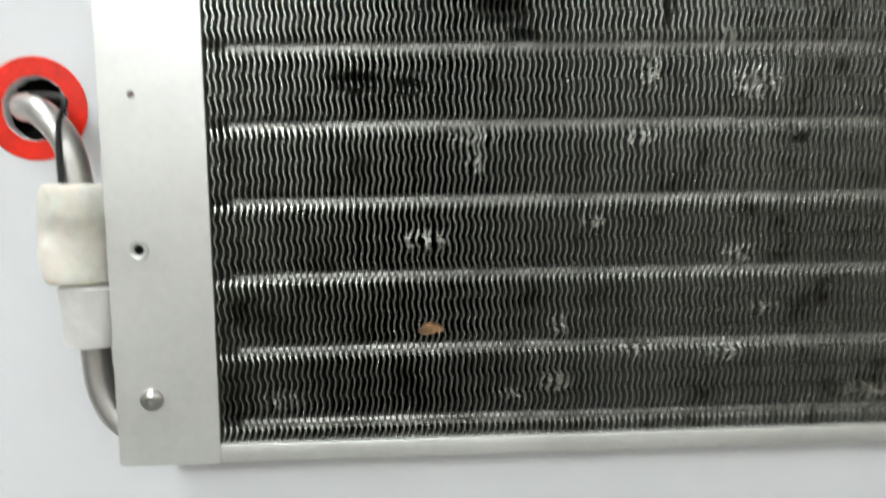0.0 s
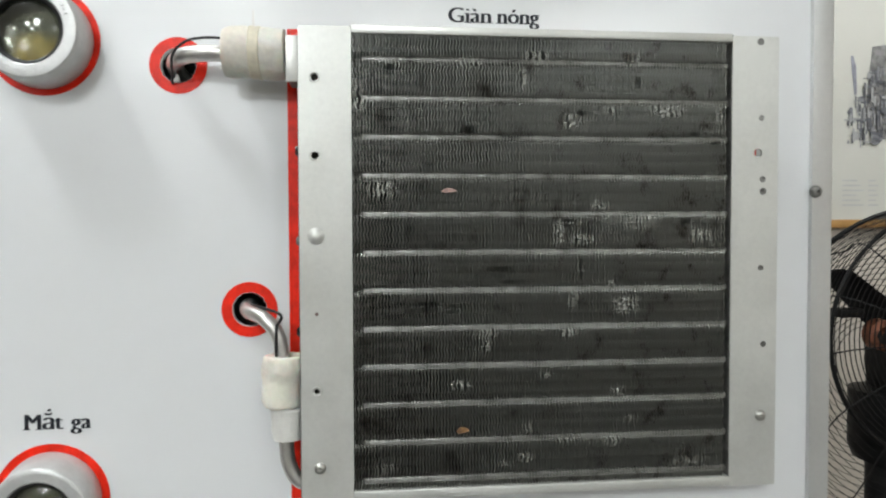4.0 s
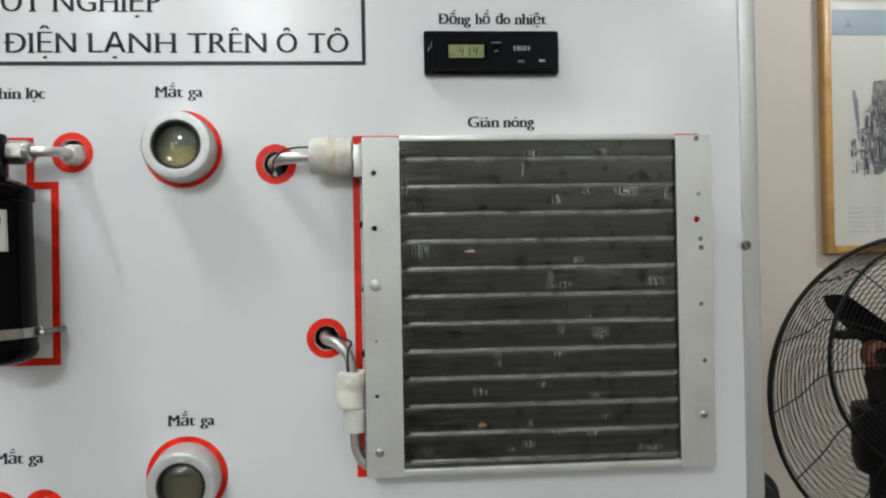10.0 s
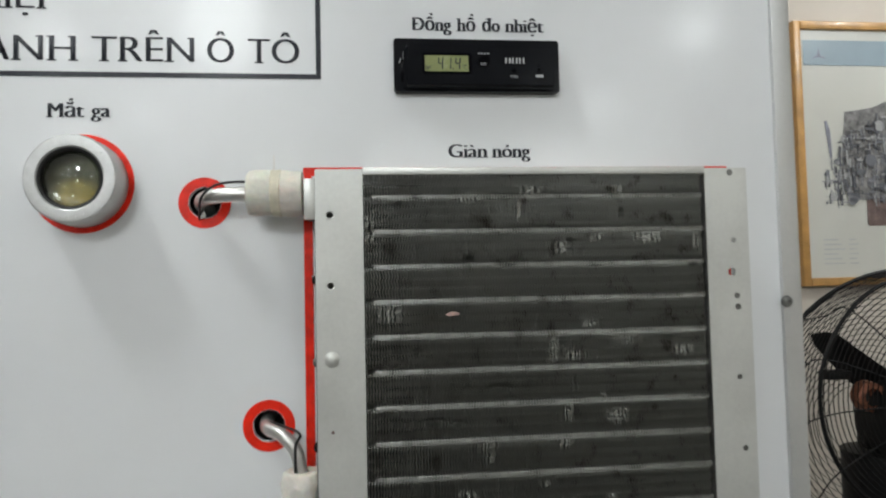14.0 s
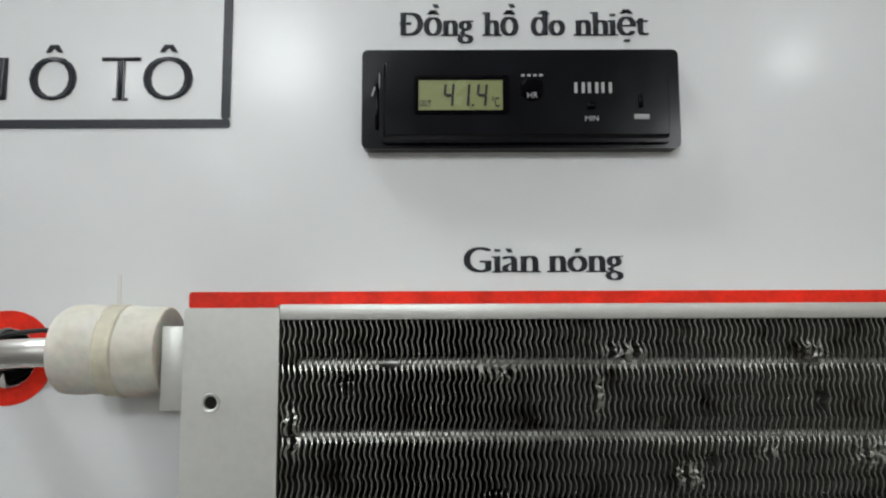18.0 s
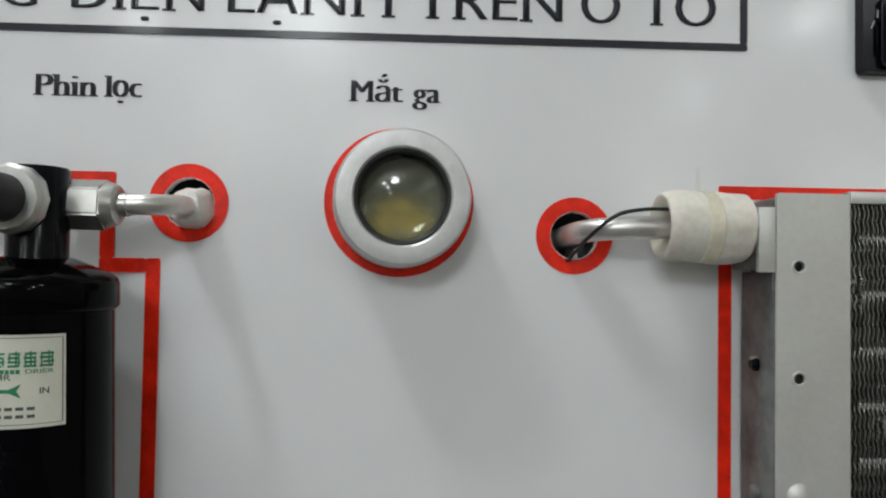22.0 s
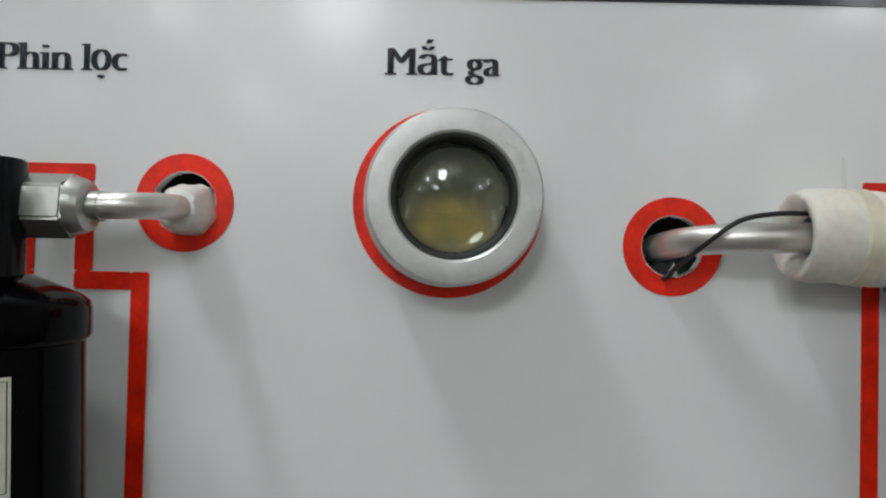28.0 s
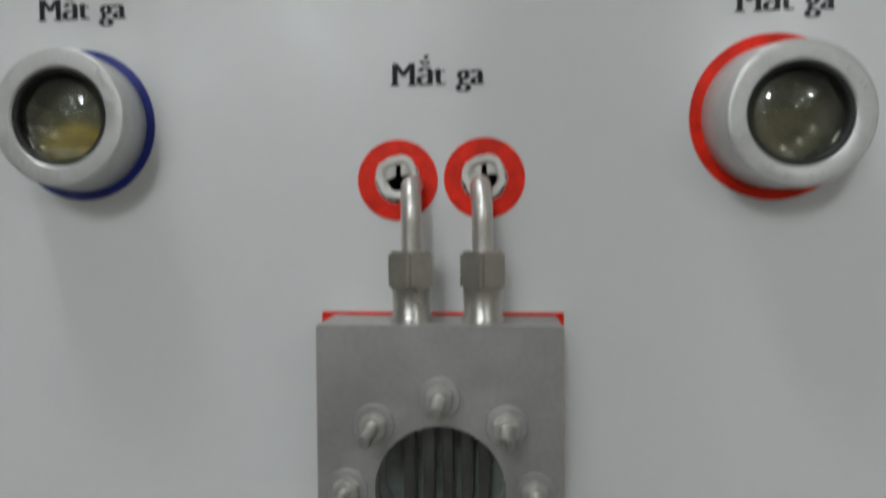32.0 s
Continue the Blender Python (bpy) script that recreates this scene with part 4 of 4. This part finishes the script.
def wrap(a0, a1, z0, z1, r, n=24, thick=0.0003):
    """A patch wrapped round the can, angles from the front, to the right."""
    b = bmesh.new()
    cols = []
    for i in range(n + 1):
        a = radians(a0 + (a1 - a0) * i / n)
        row = []
        for rr in (r, r + thick):
            for z in (z0, z1):
                row.append(b.verts.new((AX + rr * math.sin(a), AY - rr * math.cos(a), z)))
        cols.append(row)
    for p, q in zip(cols, cols[1:]):
        b.faces.new((p[2], q[2], q[3], p[3]))
        b.faces.new((p[0], p[1], q[1], q[0]))
        b.faces.new((p[1], p[3], q[3], q[1]))
        b.faces.new((p[0], q[0], q[2], p[2]))
    b.faces.new((cols[0][0], cols[0][2], cols[0][3], cols[0][1]))
    b.faces.new((cols[-1][0], cols[-1][1], cols[-1][3], cols[-1][2]))
    return b


st = part("sticker", wrap(-64, 48, 1.3655, 1.3972, R), STICKER, dr, "cream paper sticker with green print")


def bent_text(body, a0, a1, base, cap):
    b = text_mesh(body, radians(a0) * R, radians(a1) * R, base, cap, 0.0, 0.015)
    for v in b.verts:
        a, rr = v.co.x / R, R + 0.0004 - v.co.y
        v.co.x, v.co.y = AX + rr * math.sin(a), AY - rr * math.cos(a)
    return b


for n, (a0, a1) in enumerate(((-9, -1), (1, 9), (11, 19), (21, 29), (31, 40))):
    mid = (a0 + a1) / 2
    for k, z in enumerate((1.3862, 1.3876, 1.3890, 1.3904)):
        cut = random.uniform(0, 2.4)
        part("print_mark", wrap(a0 + (cut if k % 2 else 0), a1 - (0 if k % 2 else cut), z, z + 0.0008, R + 0.0003, 4, 0.00015), GREEN, st)
    for a, lo, hi in ((mid + 1.4 - n % 2, 1.3862, 1.3917), (a0 + 1.2, 1.3862 + 0.0008 * (n % 3), 1.3912), (a1 - 1.0, 1.3866, 1.3905 - 0.0008 * (n % 2))):
        part("print_mark", wrap(a - 0.55, a + 0.55, lo, hi, R + 0.0003, 2, 0.00012), GREEN, st)
part("print_word", bent_text("DRIER", 22, 40, 1.3840, 0.0015), GREEN, st, smooth=False)
for k in range(6):
    part("print_mark", wrap(-1 + 3.4 * k, 1.6 + 3.4 * k, 1.3840, 1.3854, R + 0.0003, 2, 0.00015), GREEN, st)
for a0, a1 in ((-40, -34), (-31, -26), (-8, -2), (1, 6)):
    part("print_mark", wrap(a0, a1, 1.3870 if a0 < -20 else 1.3832, 1.3905 if a0 < -20 else 1.3845, R + 0.0003, 4, 0.00015), GREY if a0 < -20 else GREEN, st)


def bent_poly(pts):
    """A flat print on the can; points are degrees from the front and heights."""
    b = sheet([(radians(a) * R, z) for a, z in pts], [], 0.00015, 0.0)
    bmesh.ops.subdivide_edges(b, edges=[e for e in b.edges if abs(e.verts[0].co.x - e.verts[1].co.x) > 0.003], cuts=4, use_grid_fill=True)
    for v in b.verts:
        a, rr = v.co.x / R, R + 0.00045 - v.co.y
        v.co.x, v.co.y = AX + rr * math.sin(a), AY - rr * math.cos(a)
    return b


part("arrow_print", wrap(-8, 14, 1.3775, 1.3788, R + 0.0003, 12, 0.00015), GREEN, st, "green arrow shaft")
part("arrow_print", bent_poly([(-16, 1.37815), (-8, 1.3761), (-8, 1.3802)]), GREEN, st, "green arrow head", smooth=False)
part("arrow_print", bent_poly([(12, 1.3774), (19.5, 1.3757), (16.5, 1.37815), (19.5, 1.3806), (12, 1.3789)]), GREEN, st, "green arrow tail", smooth=False)
part("print_word", bent_text("-4R", 2, 13, 1.3819, 0.0020), DARKPRINT, st, smooth=False)
part("print_word", bent_text("IN", 31, 37, 1.3770, 0.0022), INK, st, smooth=False)
part("print_mark", wrap(-42, -36, 1.3772, 1.3788, R + 0.0003, 4, 0.00015), GREY, st)
for k in range(2):
    for a0 in range(-33, 30, 7):
        part("print_mark", wrap(a0, a0 + 5, 1.3716 - 0.0026 * k, 1.3727 - 0.0026 * k, R + 0.0003, 3, 0.00015), DARKPRINT, st)
for z0, z1, a0, a1 in ((1.3667, 1.3669, -62, 46), (1.3960, 1.3962, -62, 46), (1.3667, 1.3962, 45.6, 46.2)):
    part("border_line", wrap(a0, a1, z0, z1, R + 0.0003, 20, 0.00012), DARKPRINT, st)
cl = part("clamp_band", lathe([(R, 1.2982), (R + 0.0009, 1.2984), (R + 0.0009, 1.3060), (R, 1.3062)], (AX, AY, 0), "z", 64), CLAMP, dr, "shiny steel clamp band")
for sx in (-1, 1):
    e = AX + sx * (R + 0.0033)
    part("clamp_ear", box(e - 0.0043, e + 0.0022, AY + 0.004, AY + 0.0065, 1.2988, 1.3056, 0.0006), CLAMP, cl)
    screw_head((AX + sx * (R + 0.0045), AY + 0.004, 1.3010), 0.0023, 0.0024, NUT, cl)
    part("spacer", lathe([(0.0022, 0.0), (0.0022, 0.031)], (AX + sx * (R + 0.0045), 0.0, 1.3010), "-y", 12), FLANGEDARK, cl)

# the can leans a little sideways
can = [ob for ob in dr.children if ob.name.startswith("cylinder")] + [st, cl, *st.children, *cl.children]
for ob in can:
    for v in ob.data.vertices:
        v.co.x -= 0.028 * (v.co.z + 1.277 - 1.335)

# ---- flow window block ----
def crumpled(b, d):
    """Cut the faces small and push them in and out at random."""
    bmesh.ops.triangulate(b, faces=b.faces)
    bmesh.ops.subdivide_edges(b, edges=[e for e in b.edges if e.calc_length() > 0.002], cuts=2, use_grid_fill=True)
    for v in b.verts:
        v.co.y += d * noise.noise(v.co * 420)
    bmesh.ops.recalc_face_normals(b, faces=b.faces)
    return b


fw = thing("flow_window", (-0.3845, 0, 0.957), "aluminium block with a round bolted sight window and two pipe fittings", "flow window")
part("block", sheet(rect_pts(-0.4325, -0.3365, 0.957, 1.0902, 0.0012, 3), [circle_pts(-0.3842, 1.0253, 0.0256, 56)], 0.0, -0.030), BLOCKM, fw, "machined aluminium block", smooth=False)
part("window_glass", lathe([(0.0, 0.0225), (0.0254, 0.0225), (0.0254, 0.0180), (0.0, 0.0180)], (-0.3842, 0, 1.0253), "-y", 48), CLEAR, fw, "clear flat window glass").visible_shadow = False
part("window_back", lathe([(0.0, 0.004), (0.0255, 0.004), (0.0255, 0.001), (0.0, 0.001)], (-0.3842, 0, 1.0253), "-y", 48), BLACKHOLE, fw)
for dx in (-0.014, -0.006, 0.002, 0.010, 0.017):
    part("inner_tube", box(-0.3842 + dx - 0.0025, -0.3842 + dx + 0.0025, -0.012, -0.004, 1.003, 1.047, 0.001), CHAMBER, fw)
for k in range(8):
    a = radians(90 + 45 * k)
    c = (-0.3842 + 0.0365 * math.cos(a), -0.030, 1.0253 + 0.0365 * math.sin(a))
    bolt = part("bolt", hexnut((c[0], -0.0325, c[2]), "-y", 0.0056, 0.0050, 0.0006), PIPE, fw)
    part("washer", lathe([(0.0, 0.0), (0.0082, 0.0), (0.0082, 0.0009), (0.0078, 0.0012), (0.0, 0.0012)], c, "-y", 24), BLOCKM, bolt)
    part("stud", lathe([(0.0026, 0.003), (0.0026, 0.0205), (0.0021, 0.0218), (0.0, 0.0218)], c, "-y", 14), NUT, bolt)
part("tag", box(-0.4318, -0.4262, -0.0308, -0.0300, 1.000, 1.0150, 0.0002), WHITEP, fw)
part("tag", box(-0.3435, -0.3370, -0.0308, -0.0300, 1.006, 1.0225, 0.0002), WHITEP, fw, "small white tag")
for x, hx in ((-0.3960, -0.404), (-0.3676, -0.367)):
    part("collar", lathe([(0.0, 1.0885), (0.0086, 1.0885), (0.0086, 1.092), (0.0074, 1.094), (0.0078, 1.1035), (0.0, 1.1035)], (x, -0.0195, 0), "z", 28), NUT, fw)
    part("hex_nut", hexnut((x, -0.0195, 1.1110), "z", 0.0101, 0.0150), NUT, fw)
    part("grommet", lathe([(0.0056, -0.001), (0.0070, 0.0006), (0.0092, 0.0008), (0.0090, -0.002), (0.0056, -0.004)], (hx, 0.0, 1.1490), "-y", 40, wobble=0.22), FOIL, fw, "pale sealant in the hole")
    for a0, a1, far in ((12, 84, 0.0093), (97, 196, 0.0091)):
        pad = [(hx + 0.0016 * math.cos(radians((a0 + a1) / 2)), 1.1490 + 0.0016 * math.sin(radians((a0 + a1) / 2)))]
        for i in range(13):
            a = radians(a0 + (a1 - a0) * i / 12)
            q = far * (1 + 0.10 * noise.noise((a * 3, hx * 60, 2)))
            pad.append((hx + q * math.cos(a), 1.1490 + q * math.sin(a)))
        part("padding", crumpled(sheet(pad, [], 0.0050, 0.0012), 0.0016), FOIL, fw, "crumpled pale tape stuffed in the hole")
    part("pipe", sweep([(x, -0.0195, 1.112), (x, -0.0195, 1.124), (x, -0.0192, 1.1345), (x - 0.0005, -0.0150, 1.1425), (x - 0.001, -0.0060, 1.1455), (x - 0.0015, 0.03, 1.146)], 0.0042, 16), PIPE, fw)

# ---- expansion valve at the left ----
ev = thing("expansion_valve", (-0.556, 0, 1.30), "brass expansion valve with a labelled white cap on the board", "valve")
part("valve_body", lathe([(0.0, 1.335), (0.010, 1.335), (0.0125, 1.338), (0.0125, 1.352), (0.0095, 1.356), (0.0095, 1.372), (0.0, 1.373)], (-0.5500, -0.030, 0), "z", 32), BRASS, ev)
part("colour_band", lathe([(0.0126, 1.330), (0.0132, 1.330), (0.0132, 1.3365), (0.0126, 1.3365)], (-0.5500, -0.030, 0), "z", 32), YELLOWP, ev, "yellow label band")
part("cap", lathe([(0.0, 0.020), (0.0125, 0.020), (0.0140, 0.024), (0.0140, 0.034), (0.0125, 0.037), (0.0, 0.038)], (-0.5480, 0.0, 1.3165), "-y", 36), WHITEP, ev, "white round cap")
part("stem", lathe([(0.0, 0.0), (0.0100, 0.0), (0.0100, 0.020), (0.0, 0.020)], (-0.5450, 0.0, 1.3195), "-y", 28), BRASS, ev)
part("pipe", sweep([(-0.550, -0.030, 1.366), (-0.549, -0.028, 1.374), (-0.545, -0.018, 1.3775), (-0.541, 0.0, 1.377), (-0.540, 0.03, 1.376)], 0.004, 14), PIPE, ev)
decal("outline_marking", circle_pts(-0.5435, 1.3220, 0.0207, 48), [circle_pts(-0.5435, 1.3220, 0.0150, 40)], BLUE, "blue vinyl outline stuck round the expansion valve", group="ring markings")
decal("outline_marking", rect_pts(-0.5355, -0.5290, 1.3395, 1.3700), [], BLUE, "blue vinyl outline bar beside the expansion valve", y=-0.0004)
solid("sensor_wire", sweep([(-0.5650, -0.004, 1.310), (-0.5632, -0.004, 1.296), (-0.5630, -0.003, 1.278), (-0.5650, -0.003, 1.262), (-0.5695, -0.003, 1.2535), (-0.580, -0.003, 1.2525), (-0.600, -0.003, 1.2535)], 0.0010, 8), RUBBER, "thin black sensor wire looped on the board", "wire")

# ---- picture on the wall ----
pic = thing("framed_poster", (1.78, 1.65, 1.33), "honey wood framed poster of a grey engine drawing", "picture")
QX0, QX1, QZ0, QZ1, QY = 1.378, 2.15, 1.335, 2.236, 1.625
FW = 0.028
part("frame_bar", box(QX0, QX0 + FW, QY, 1.659, QZ0, QZ1, 0.005), WOOD, pic)
part("frame_bar", box(QX1 - FW, QX1, QY, 1.659, QZ0, QZ1, 0.005), WOOD, pic)
part("frame_bar", box(QX0 + FW, QX1 - FW, QY, 1.659, QZ0, QZ0 + FW, 0.005), WOOD, pic)
part("frame_bar", box(QX0 + FW, QX1 - FW, QY, 1.659, QZ1 - FW, QZ1, 0.005), WOOD, pic)
sh = part("poster_sheet", box(QX0 + FW, QX1 - FW, QY + 0.012, QY + 0.016, QZ0 + FW, QZ1 - FW), PAPER, pic, "pale poster sheet", smooth=False)
part("header_band", box(QX0 + FW + 0.012, QX1 - FW - 0.012, QY + 0.0105, QY + 0.0118, 2.085, 2.172), PBLUE, sh, "blue-grey header band", smooth=False)


def engine_pieces(n, cx, cz, rx, rz, seed, y):
    """A clutter of small printed shapes, as in a cut-away drawing."""
    rnd = random.Random(seed)
    b = None
    for k in range(n):
        x, z = cx + rx * rnd.uniform(-1, 1), cz + rz * rnd.uniform(-1, 1)
        if z > cz + rz * (0.72 + 0.5 * (x - cx) / rx):
            continue
        w, h = rnd.uniform(0.002, 0.008), rnd.uniform(0.008, 0.048)
        if k % 3 == 0:
            w, h = h * 0.8, w
        d = y - 0.00001 * k
        pts = circle_pts(x, z, w * 0.5 + 0.003, 12, 0.1, k) if k % 7 == 0 else [(x - w / 2, z - h / 2), (x + w / 2, z - h / 2 + rnd.uniform(-.005, .005)), (x + w / 2, z + h / 2), (x - w / 2, z + h / 2 + rnd.uniform(-.005, .005))]
        t = bmesh.new()
        t.faces.new([t.verts.new((px, d, pz)) for px, pz in pts])
        b = join(b, t)
    return b


PENG = bpy.data.materials.new("engine_print")
PENG.use_nodes = True
nt = PENG.node_tree
geo = nt.nodes.new("ShaderNodeNewGeometry")
rampn = nt.nodes.new("ShaderNodeValToRGB")
rampn.color_ramp.elements[0].color = (0.05, 0.05, 0.055, 1)
rampn.color_ramp.elements[1].color = (0.38, 0.38, 0.375, 1)
el = rampn.color_ramp.elements.new(0.55)
el.color = (0.15, 0.155, 0.175, 1)
nt.links.new(geo.outputs["Random Per Island"], rampn.inputs[0])
nt.links.new(rampn.outputs[0], nt.nodes["Principled BSDF"].inputs["Base Color"])
nt.nodes["Principled BSDF"].inputs["Roughness"].default_value = 0.4
EY = QY + 0.0108
part("engine_drawing", sheet([(1.535, 1.67), (1.60, 1.625), (1.92, 1.63), (1.92, 1.965), (1.72, 1.965), (1.66, 1.940), (1.56, 1.925), (1.545, 1.80)], [], EY + 0.0008, EY), PBASE, sh, "grey cut-away engine drawing", smooth=False)
part("engine_drawing", engine_pieces(760, 1.725, 1.795, 0.195, 0.178, 5, QY + 0.0105), PENG, sh, smooth=False)
part("engine_drawing", engine_pieces(70, 1.505, 1.70, 0.030, 0.085, 6, QY + 0.0105), PENG, sh, smooth=False)
part("engine_drawing", sheet([(1.484, 1.893), (1.493, 1.895), (1.503, 1.86), (1.507, 1.77), (1.499, 1.765), (1.492, 1.82)], [], EY + 0.0006, EY - 0.0002), PGREY, sh, "dark printed lever of the drawing", smooth=False)
part("engine_drawing", sheet(rect_pts(1.625, 1.735, 1.535, 1.628, 0.008), [], EY + 0.0008, EY - 0.0003), PRED, sh, "brown printed oil pan", smooth=False)
part("engine_drawing", sheet(rect_pts(1.75, 1.90, 1.56, 1.628, 0.006), [], EY + 0.0008, EY - 0.0003), PGREY, sh, smooth=False)
part("heading_bar", box(1.775, 1.93, QY + 0.0098, QY + 0.0104, 2.125, 2.152), PGREY, sh, smooth=False)
for k in range(6):
    for x, w in ((1.462, 0.075 - 0.012 * (k % 3)), (1.553, 0.034 - 0.008 * (k % 2))):
        part("caption_bar", box(x, x + w, QY + 0.0108, QY + 0.0118, 1.408 + 0.016 * k, 1.412 + 0.016 * k), GREY, sh, smooth=False)
part("emblem_mark", sheet([(1.470, 2.120), (1.474, 2.145), (1.478, 2.120), (1.500, 2.108), (1.474, 2.114), (1.448, 2.108)], [], QY + 0.0102, QY + 0.0095), PGREY, sh, smooth=False)

# ---- pedestal fan ----
FX, FY, FZ, FR = 1.2035, 1.0, 0.997, 0.386
fan = thing("pedestal_fan", (FX, 1.05, 0), "large black pedestal fan with a wire guard", "fan")


def ring(r, y, wire, n=72, cx=FX, cz=FZ, seg=6):
    return sweep([(cx + r * math.cos(2 * math.pi * i / n), y, cz + r * math.sin(2 * math.pi * i / n)) for i in range(n)], wire, seg, close=True, smooth=False)


part("outer_ring", ring(FR, FY, 0.006), FANBLK, fan)
INX, INZ, INR, INY = 1.212, 1.095, 0.282, 0.94
for k in range(13):
    f = (k + 0.6) / 13
    part("guard_wire", ring(FR + (INR - FR) * f, FY + (INY - FY) * f, 0.0011, 64, FX + (INX - FX) * f, FZ + (INZ - FZ) * f, 4), FANBLK, fan)
part("inner_ring", ring(INR, INY, 0.005, cx=INX, cz=INZ), FANBLK, fan)
for k in range(20):
    f = (k + 0.7) / 20
    part("guard_wire", ring(INR * (1 - f) + 0.07 * f, INY - 0.03 * f, 0.0013, 56, INX, INZ, 4), FANBLK, fan)
for k in range(20):
    f = (k + 0.5) / 20
    r = FR * (1 - f) + 0.08 * f
    part("rear_wire", ring(r, FY + 0.02 + 0.16 * math.sin(f * 1.5), 0.0011, 56, FX, FZ, 4), FANBLK, fan)
for k in range(14):
    a = 2 * math.pi * (k + 0.25) / 14
    u, w = math.cos(a), math.sin(a)
    part("guard_spoke", sweep([(FX + FR * u, FY, FZ + FR * w), (FX * .5 + INX * .5 + (FR + INR) / 2 * u, (FY + INY) / 2 - 0.006, (FZ + INZ) / 2 + (FR + INR) / 2 * w), (INX + INR * u, INY - 0.004, INZ + INR * w), (INX + 0.07 * u, INY - 0.034, INZ + 0.07 * w)], 0.0017, 5, 4), FANBLK, fan)
part("motor", lathe([(0.0, -0.06), (0.07, -0.055), (0.105, -0.02), (0.115, 0.06), (0.10, 0.12), (0.05, 0.15), (0.0, 0.155)], (1.175, FY, 1.035), "-y", 32), FANBLK, fan)
part("winding", lathe([(0.02, 0.0), (0.034, 0.006), (0.034, 0.03), (0.02, 0.036)], (1.062, FY - 0.02, 1.098), "-y", 28, wobble=0.1), COPPER, fan, "copper motor winding")
part("terminal_block", box(0.975, 1.035, FY - 0.03, FY + 0.01, 1.135, 1.155, 0.004), FANBLK, fan)
HUB = Vector((1.20, FY + 0.0, 1.055))
part("hub", lathe([(0.0, -0.02), (0.098, -0.02), (0.100, 0.02), (0.08, 0.05), (0.0, 0.055)], HUB, "-y", 32), FANBLK, fan)
for k in range(3):
    a = radians(141 + 120 * k)
    b = bmesh.new()
    u, w = Vector((math.cos(a), 0, math.sin(a))), Vector((-math.sin(a), 0, math.cos(a)))
    rows = []
    for i in range(13):
        f = i / 12
        half = 0.012 + 0.024 * (1 - f) ** 0.6 if f < 0.96 else 0.006
        c = HUB + u * (0.05 + f * 0.245) + w * (0.006 * math.sin(math.pi * f))
        rows.append([b.verts.new(c + w * half * q + Vector((0, 0.025 * q - 0.012 * q * q, 0))) for q in (-1, -.4, .3, 1)])
    for p, q in zip(rows, rows[1:]):
        for i in range(3):
            b.faces.new((p[i], p[i + 1], q[i + 1], q[i]))
    ex = bmesh.ops.extrude_face_region(b, geom=b.faces[:])
    bmesh.ops.translate(b, verts=[v for v in ex["geom"] if isinstance(v, bmesh.types.BMVert)], vec=(0, 0.004, 0))
    bmesh.ops.recalc_face_normals(b, faces=b.faces)
    part("blade", b, FANBLK, fan)
part("collar", lathe([(0.0, 0.80), (0.075, 0.80), (0.085, 0.83), (0.085, 0.96), (0.0, 0.98)], (1.135, FY + 0.02, 0), "z", 24), FANBLK, fan)
part("pole", lathe([(0.055, 0.03), (0.055, 0.60), (0.048, 0.62), (0.048, 1.0), (0.0, 1.0)], (1.135, FY + 0.02, 0), "z", 24), FANBLK, fan)
part("base", lathe([(0.0, 0.0), (0.26, 0.0), (0.26, 0.02), (0.22, 0.04), (0.06, 0.06), (0.0, 0.06)], (1.135, FY + 0.02, 0), "z", 40), FANBLK, fan)

# ---- chair behind the board ----
ch = thing("office_chair", (0.60, 0.62, 0), "black upholstered office chair, its back just seen", "chair")
b = sheet(rect_pts(0.20, 0.622, 0.56, 0.952, 0.055, 8), [], 0.66, 0.60)
bmesh.ops.bevel(b, geom=[e for e in b.edges if e.calc_face_angle(0) > 1.2], offset=0.02, segments=3, affect="EDGES")
part("backrest", b, RUBBER, ch)
b = sheet(rect_pts(0.20, 0.622, 0.42, 0.50, 0.03, 4), [], 1.06, 0.66)
part("seat", b, RUBBER, ch)
part("column", lathe([(0.03, 0.06), (0.03, 0.42)], (0.51, 0.86, 0), "z", 16), FANBLK, ch)
for k in range(5):
    a = 2 * math.pi * k / 5
    part("leg", sweep([(0.51, 0.86, 0.08), (0.51 + 0.14 * math.cos(a), 0.86 + 0.14 * math.sin(a), 0.07), (0.51 + 0.27 * math.cos(a), 0.86 + 0.27 * math.sin(a), 0.02)], 0.02, 8, 3), FANBLK, ch)
